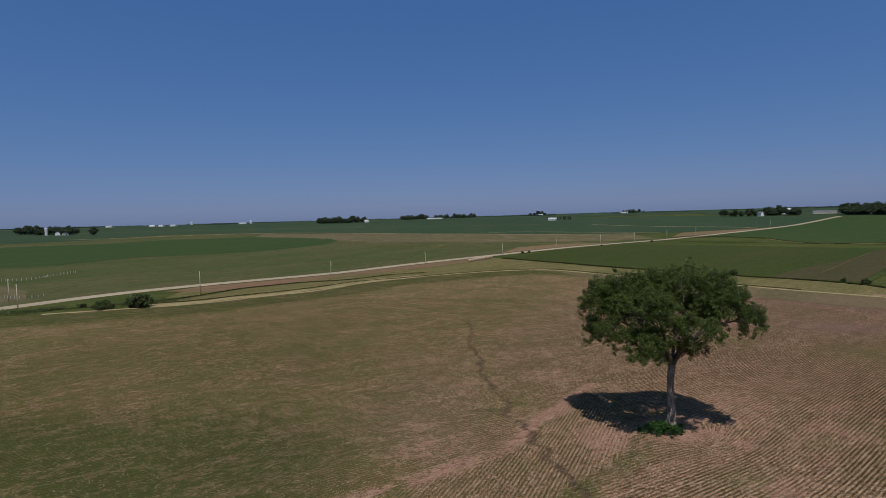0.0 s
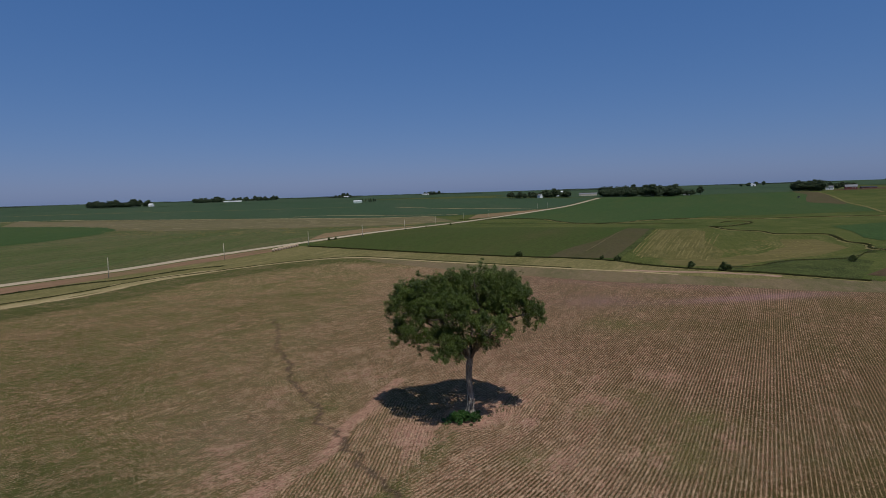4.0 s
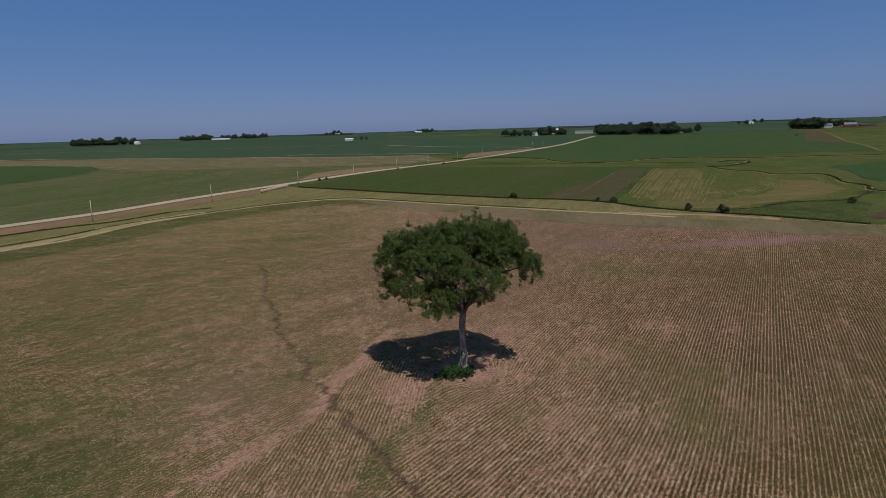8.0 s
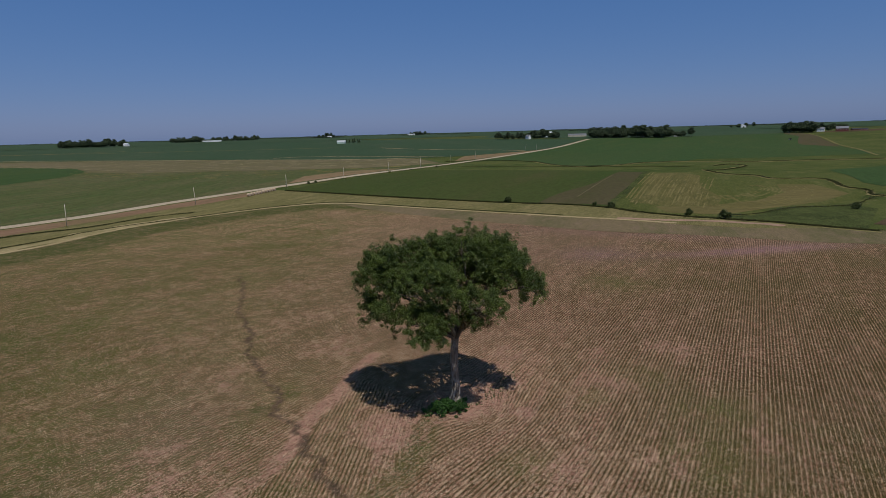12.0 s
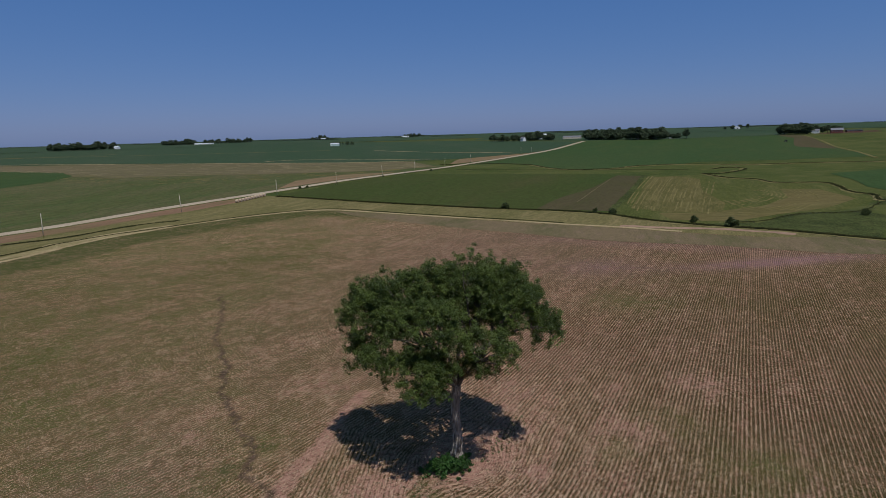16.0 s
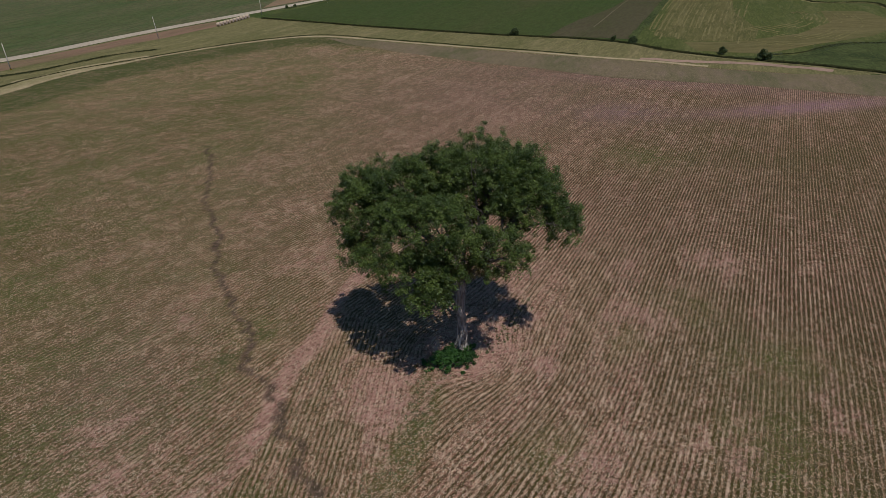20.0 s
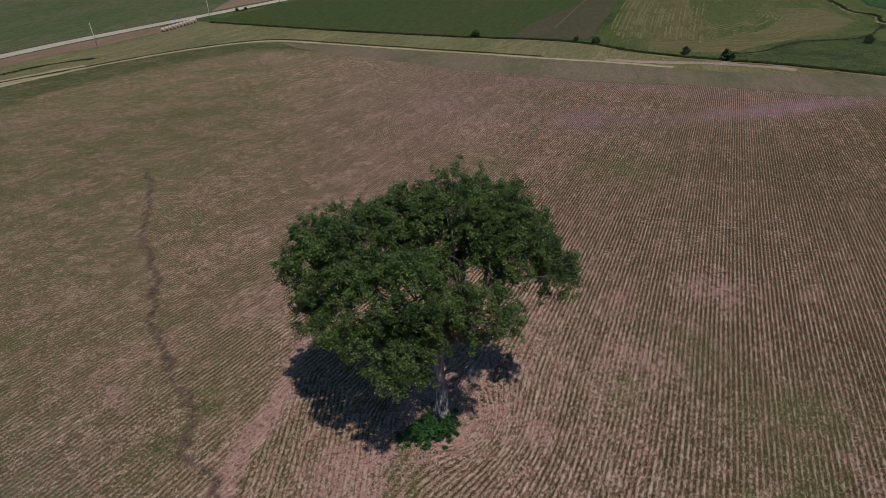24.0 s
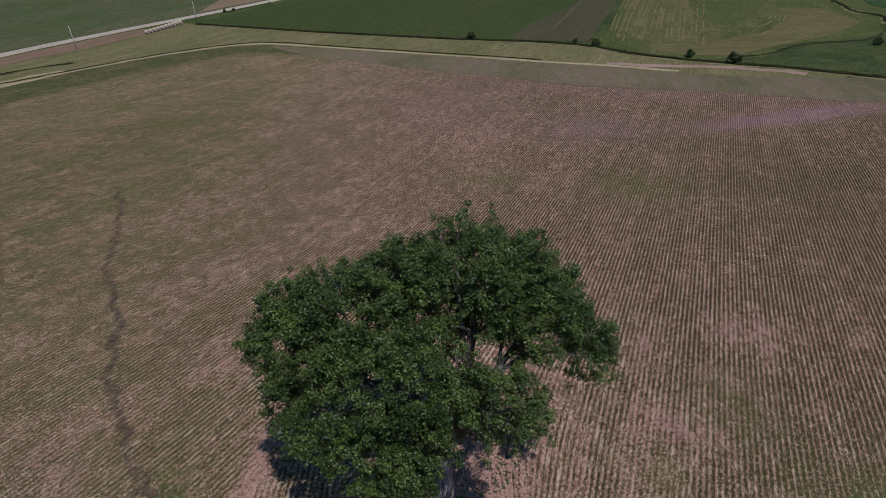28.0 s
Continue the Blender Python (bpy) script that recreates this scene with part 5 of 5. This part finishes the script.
def bale_bm(r, l):
    """A round bale on its side: bulged drum with soft rims."""
    bm = bmesh.new()
    prof = ((-0.5, 0.0), (-0.5, 0.55), (-0.49, 0.88), (-0.45, 0.96), (-0.3, 1.0), (0.0, 1.01), (0.3, 1.0), (0.45, 0.96), (0.49, 0.88), (0.5, 0.55), (0.5, 0.0))
    rows = []
    for u, w in prof:
        rows.append([bm.verts.new((u * l, math.cos(a) * r * w, r + math.sin(a) * r * w * (0.96 if math.sin(a) < 0 else 1.0))) for a in (2 * math.pi * k / 18 for k in range(18))])
    for a, b in zip(rows, rows[1:]):
        for k in range(18):
            bm.faces.new((a[k], a[(k + 1) % 18], b[(k + 1) % 18], b[k]))
    bmesh.ops.remove_doubles(bm, verts=bm.verts[:], dist=0.001)
    bmesh.ops.recalc_face_normals(bm, faces=bm.faces[:])
    return bm


def face_bm(r, x, turn):
    bm = bmesh.new()
    bmesh.ops.create_cone(bm, cap_ends=True, segments=18, radius1=r * 0.86, radius2=r * 0.80, depth=0.03, matrix=Matrix.Translation((x, 0, r)) @ Matrix.Rotation(turn, 4, "Y"))
    return bm


bale = new("hay_bale")
part("roll", bale_bm(1.05, 1.75), M_HAYBALE, bale, smooth_shade=True)
part("end_face", face_bm(1.05, -0.885, -math.pi / 2), M_BALEFACE, bale, "pale spiral end of the bale")
part("end_face", face_bm(1.05, 0.885, math.pi / 2), M_BALEFACE, bale, "pale spiral end of the bale")
tagged(bale, "round weathered hay bale standing in a row", "hay bale", "row of hay bales")
for i in range(10):
    k = i / 9
    x, y = 17.6 + k * 17.4, 381.5 + k * 24.5
    m = pose(x, y, gz(x, y) + 0.02, 0, 0, -35 + random.uniform(-7, 7))
    if i == 0:
        bale.matrix_world = m
    else:
        copy_thing(bale, m)


# a pen with white posts across the road
patch("trodden_yard", [(-262, 312), (-232, 292), (-200, 262), (-176, 232), (-190, 222), (-212, 246), (-250, 288)], 8.0, 0.2, M_FURROW, "trodden bare ground beside the road", "yard", rough_edge=2.5)
for run, n, grp in ((((-285, 318), (-266, 324), (-251, 323), (-246, 334), (-252, 352), (-250, 372)), 34, "white fence posts along the yard"), (((-205, 244), (-196, 242), (-186, 239), (-178, 243)), 14, "white posts in the yard")):
    line = curve_pts(run, 0.5)
    for i in range(n):
        x, y = line[int(i * (len(line) - 1) / (n - 1))]
        post = new("fence_post")
        part("post", box_bm(0.15, 0.15, 1.4, (0, 0, 0.55), 0.02), M_CONC, post)
        part("cap", box_bm(0.19, 0.19, 0.05, (0, 0, 1.27), 0.01), M_WHITE, post)
        post.matrix_world = pose(x, y, gz(x, y) + 0.15, 0, random.uniform(-5, 5), random.uniform(0, 90))
        tagged(post, "short white post of a yard fence", "post", grp)


# ---- farmsteads on the skyline ----
def far_tree(h, w, seed, tall=0.0):
    """A shelterbelt tree seen from afar: trunk, limbs and a crown of leaf sprays."""
    gs = np.random.default_rng(seed)
    ob = new("farm_tree")
    th = h * (0.07 + 0.1 * tall)
    pieces = [tube([(0, 0, -0.5), (0.1, 0, th), (0, 0.2, h * 0.6)], [h * 0.028, h * 0.02, h * 0.008], 7)]
    n = 60
    q = gs.normal(0, 1, (n, 3))
    q /= np.linalg.norm(q, axis=1)[:, None]
    q *= (gs.uniform(0.3, 1.0, n) ** 0.6)[:, None]
    q[:, :2] *= (1 - 0.35 * np.clip(q[:, 2], 0, 1))[:, None]
    c = q * np.array([w * 0.45, w * 0.45, (h - th) * 0.46]) + np.array([0, 0, th + (h - th) * 0.5])
    pieces += [tapered((0, 0, th + 0.2 * (h - th) * gs.random()), tuple(p), h * 0.008, 0.04, 4) for p in c[::6]]
    mesh_ob("trunk", *join(pieces), M_BARK, ob)
    v, f = leaves(c, gs.uniform(0.13, 0.23, n) * w, np.full(n, 28), 0.095 * w, gs, 0.7)
    mesh_ob("crown", v, f, M_WOODS_HAZED, ob)
    return ob


def conifer(h, w, seed):
    gs = np.random.default_rng(seed)
    ob = new("farm_conifer")
    mesh_ob("trunk", *tube([(0, 0, -0.4), (0, 0, h * 0.5), (0, 0, h * 0.95)], [h * 0.02, h * 0.012, 0.03], 6), M_BARK, ob)
    t = gs.random(90) ** 0.8
    a = gs.uniform(0, 6.28, 90)
    r = (1 - t) * w * 0.45 * gs.uniform(0.5, 1, 90)
    c = np.column_stack([np.cos(a) * r, np.sin(a) * r, h * (0.08 + 0.88 * t)])
    v, f = leaves(c, np.full(90, 0.09 * w + 0.2), np.full(90, 18), 0.09 * w, gs)
    mesh_ob("crown", v, f, M_WOODS_HAZED, ob)
    return ob


PROTO = [far_tree(20, 16, 1), far_tree(17, 13, 2), far_tree(22, 13, 3, 1.0), far_tree(14, 12, 4), conifer(12, 6, 5)]
used = set()
rt = random.Random(77)


def grow(kind, x, y, s, label, group):
    ob = PROTO[kind]
    m = Matrix.Translation((x, y, gz(x, y) + 0.1)) @ Matrix.Rotation(rt.uniform(0, 6.28), 4, "Z")
    if kind in used:
        ob = copy_thing(ob, m)
    else:
        used.add(kind)
        ob.matrix_world = m
    ob.scale = (s * rt.uniform(1.15, 1.5), s * rt.uniform(1.15, 1.5), s)
    tagged(ob, label, "tree", group)


def belt(a, b, rows, depth, n, scale, label, group, kinds=(0, 1, 2, 3)):
    """A shelterbelt of n trees between two places, some rows deep."""
    a, b = Vector(a), Vector(b)
    d = (b - a).normalized()
    nrm = Vector((-d.y, d.x))
    for i in range(n):
        k = (i + rt.uniform(-0.3, 0.3)) / max(1, n - 1)
        p = a.lerp(b, k) + nrm * depth * (rt.random() - 0.5) * (rows > 1)
        grow(rt.choice(kinds), p.x, p.y, scale * rt.uniform(0.82, 1.12), label, group)


belt((852, 1164), (928, 996), 3, 50, 52, 1.2, "broad dark tree in a dense shelterbelt", "shelterbelt by the road top")
belt((945, 985), (962, 965), 1, 6, 3, 1.0, "shade tree beside a white farmhouse", "trees by the white farmhouse")
belt((668, 1322), (722, 1275), 2, 25, 12, 0.78, "low dark farmyard tree", "farmyard trees across the road")
belt((728, 1285), (798, 1236), 3, 40, 20, 0.98, "tall dark farmyard tree", "farmyard trees across the road")
belt((-432, 1905), (-296, 1930), 3, 40, 30, 1.05, "dark tree in a far square grove", "far grove")
belt((-284, 1935), (-274, 1940), 1, 5, 3, 1.15, "tall tree beside a far white house", "far grove")
belt((-175, 2345), (-70, 2350), 3, 40, 18, 1.0, "dark tree in a far farm grove", "far farm grove")
belt((-30, 2365), (135, 2350), 3, 40, 14, 0.95, "dark tree behind a far white shed", "far farm grove")
belt((308, 1553), (350, 1510), 1, 5, 8, 0.95, "small dark conifer in a yard row", "conifers by the green shed", (4,))
belt((1172, 905), (1200, 862), 3, 34, 16, 1.15, "dark tree in a hilltop farm grove", "hilltop farm grove")
belt((1258, 885), (1290, 850), 2, 14, 5, 0.9, "shade tree at the hilltop farm", "hilltop farm grove")
belt((-968, 1250), (-835, 1240), 3, 35, 28, 0.92, "dark tree round a far farmstead", "farmstead grove with silo")
belt((-751, 1183), (-748, 1180), 1, 3, 1, 0.95, "lone round tree in far crops", "farmstead grove with silo")
belt((1722, 1532), (1775, 1487), 1, 10, 4, 0.95, "skyline tree by a white barn", "skyline barn trees")
belt((405, 2545), (470, 2535), 1, 10, 6, 0.9, "far skyline farm tree", "skyline farm trees")
belt((870, 2670), (960, 2640), 1, 10, 7, 0.9, "far skyline farm tree", "skyline farm trees")
belt((1440, 820), (1500, 790), 2, 12, 5, 0.9, "tree at a far hill farm", "far hill farm trees")


def building(kind, x, y, turn, w, l, h, rise, wall, roof, label, windows=0, door=2.2, group=""):
    """A gabled farm building: walls, roof slabs with eaves, door and windows."""
    ob = new(kind)
    bm = bmesh.new()
    a = [(-w / 2, -l / 2, -1), (w / 2, -l / 2, -1), (w / 2, -l / 2, h), (0, -l / 2, h + rise), (-w / 2, -l / 2, h)]
    f1 = [bm.verts.new(p) for p in a]
    f2 = [bm.verts.new((p[0], l / 2, p[2])) for p in a]
    bm.faces.new(f1)
    bm.faces.new(f2[::-1])
    for i in range(5):
        j = (i + 1) % 5
        bm.faces.new((f1[j], f1[i], f2[i], f2[j]))
    part("wall", bm, wall, ob)
    slope = math.atan2(rise, w / 2)
    for s in (-1, 1):
        span = math.hypot(w / 2, rise) + 0.5
        at = (s * (w / 4 + 0.15), 0, h + rise / 2 + 0.02)
        part("roof", box_bm(span, l + 0.9, 0.18, at, 0, Matrix.Rotation(s * slope, 4, "Y")), roof, ob)
    leaf_ob = part("door", box_bm(door, 0.12, min(h * 0.75, door * 1.1), (0, -l / 2 - 0.05, min(h * 0.75, door * 1.1) / 2)), M_DARK, ob)
    part("door_frame", box_bm(door + 0.5, 0.08, 0.25, (0, -l / 2 - 0.06, min(h * 0.75, door * 1.1) + 0.13)), M_WHITE, leaf_ob)
    for i in range(windows):
        yy = -l / 2 + (i + 0.5) * l / windows
        for s in (-1, 1):
            frame_ob = part("window", box_bm(0.1, 1.2, 1.5, (s * (w / 2 + 0.03), yy, h * 0.55), 0.02), M_WHITE, ob)
            part("pane", box_bm(0.04, 0.95, 1.25, (s * (w / 2 + 0.08), yy, h * 0.55), 0.01), M_DARK, frame_ob, "dark window pane")
    ob.matrix_world = pose(x, y, gz(x, y) + 0.05, 0, 0, turn)
    return tagged(ob, label, "building", group)


building("farmhouse", 958, 1002, 20, 9, 11, 6.5, 3.5, M_WHITE, M_ROOF, "white two-storey farmhouse under grey gable roof", 3, 1.2)
building("farmhouse", 726, 1262, 15, 9, 11, 6.5, 4.0, M_WHITE, M_ROOF, "white farmhouse among dark yard trees", 3, 1.2)
building("machine_shed", 872, 1262, 62, 14, 46, 4.6, 2.8, M_POLE, M_ROOF, "long grey-roofed open shed at the road top", 9, 4.5)
building("barn", 826, 1330, 70, 16, 34, 9.0, 5.0, M_WHITE, M_ROOFW, "tall pale-roofed barn behind yard trees", 5, 4)
building("farmhouse", -266, 1925, 60, 9, 14, 6.0, 3.5, M_WHITE, M_ROOFW, "white house beside a far grove", 3, 1.2)
building("livestock_shed", -35, 2325, 84, 16, 66, 3.0, 2.0, M_WHITE, M_ROOFW, "long white livestock shed before a far grove", 8, 4)
building("machine_shed", 299, 1508, 68, 12, 22, 5.0, 2.8, M_GREENSH, M_ROOFW, "pale green metal machine shed in far crops", 4, 4.5)
building("farmhouse", 1240, 872, 30, 9, 14, 5.5, 3.5, M_WHITE, M_ROOF, "white farmhouse on the hilltop", 3, 1.2)
building("barn", 1258, 838, 40, 12, 22, 6.0, 4.5, M_RED, M_ROOF, "red barn on the hilltop", 4, 3.5)
building("livestock_shed", 1310, 835, 55, 10, 30, 2.8, 1.8, M_RED, M_DARK, "low dark red livestock shed beside a lot", 6, 3.5)
building("barn", 1745, 1508, -40, 16, 40, 7.0, 4.0, M_WHITE, M_ROOFW, "white barn on the skyline", 5, 4)
building("farmhouse", -851, 1215, 40, 9, 12, 5.0, 3.2, M_WHITE, M_ROOF, "small white farmhouse before a grove", 3, 1.2)
building("farm_shed", -832, 1212, 50, 8, 16, 3.5, 2.0, M_CONC, M_ROOF, "low grey farm shed beside a silo", 3, 2.5)
for x, y, l in ((-1143, 2170, 26), (-1118, 2190, 22), (-1075, 2200, 26), (-1330, 2200, 30), (-962, 2650, 36), (448, 2528, 20), (866, 2640, 34)):
    building("farm_shed", x, y, 75, 12, l, 4.5, 2.5, M_WHITE, M_ROOFW, "white shed on a far farm", 3, 3.5, "far white sheds")

silo = new("silo")
part("tower", ring_bm(3.0, -1, 15, 20), M_CONC, silo, smooth_shade=False)
bm = bmesh.new()
bmesh.ops.create_uvsphere(bm, u_segments=20, v_segments=10, radius=3.05, matrix=Matrix.Translation((0, 0, 15)) @ Matrix.Diagonal((1, 1, 0.7, 1)))
part("dome", bm, M_ROOFW, silo, "pale metal dome", True)
silo.matrix_world = pose(-876, 1216, gz(-876, 1216))
tagged(silo, "pale concrete tower silo beside a far grove", "silo")
for x, y in ((-1010, 2900), (-1390, 3050)):
    bin_ob = new("grain_bin")
    part("drum", ring_bm(7, -1, 14, 20), M_ROOFW, bin_ob)
    part("roof", ring_bm(7.2, 14, 18, 20, 0.6), M_ROOFW, bin_ob)
    bin_ob.matrix_world = pose(x, y, gz(x, y))
    tagged(bin_ob, "white metal grain bin on the skyline", "grain bin", "skyline grain bins")

# a bare cattle lot by the hilltop farm, and a machine left in the crop
patch("cattle_lot", [(1205, 838), (1235, 862), (1330, 872), (1400, 840), (1330, 790), (1250, 795)], 20, 0.3, M_GULLY, "brown trampled cattle lot", "yard", rough_edge=4)
tractor = new("tractor")
part("body", box_bm(1.3, 3.2, 1.2, (0, 0.6, 1.5), 0.12), M_DARK, tractor)
part("cab", box_bm(1.6, 1.6, 1.6, (0, -1.2, 2.3), 0.15), M_DARK, tractor)
for sx, yy, r in ((-1, -1.3, 0.95), (1, -1.3, 0.95), (-1, 1.6, 0.6), (1, 1.6, 0.6)):
    bm = bmesh.new()
    bmesh.ops.create_cone(bm, cap_ends=True, segments=16, radius1=r, radius2=r, depth=0.45, matrix=Matrix.Translation((sx * 0.95, yy, r)) @ Matrix.Rotation(math.pi / 2, 4, "Y"))
    wheel_ob = part("wheel", bm, M_DARK, tractor)
    bm = bmesh.new()
    bmesh.ops.create_cone(bm, cap_ends=True, segments=12, radius1=r * 0.5, radius2=r * 0.45, depth=0.5, matrix=Matrix.Translation((sx * 0.95, yy, r)) @ Matrix.Rotation(math.pi / 2, 4, "Y"))
    part("rim", bm, M_CONC, wheel_ob)
tractor.matrix_world = pose(934, 712, gz(934, 712) + 0.1, 0, 0, 70)
tagged(tractor, "dark farm tractor standing in hillside crop", "tractor")

# broken tree lines along the horizon, their leaf colour greyed in place of haze
gw = np.random.default_rng(91)
wc, ws = [], []
for _ in range(70):
    az, r, run = radians(gw.uniform(-42, 78)), gw.uniform(2500, 4700), gw.uniform(30, 330)
    n = int(run / 9)
    along = gw.uniform(-0.35, 0.35)
    for i in range(n):
        s = (i / max(1, n - 1) - 0.5) * run
        x = r * math.sin(az) + s * math.cos(az + along)
        y = r * math.cos(az) - s * math.sin(az + along)
        hgt = gw.uniform(2, 5.5)
        wc.append((x, y, gz(x, y) + hgt * 0.5))
        ws.append(hgt * 0.75)
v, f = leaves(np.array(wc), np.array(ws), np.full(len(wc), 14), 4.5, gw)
tagged(mesh_ob("distant_woods", v, f, M_FARWOODS_HAZED), "low dark tree lines on the horizon", "woods", kind="stuff")
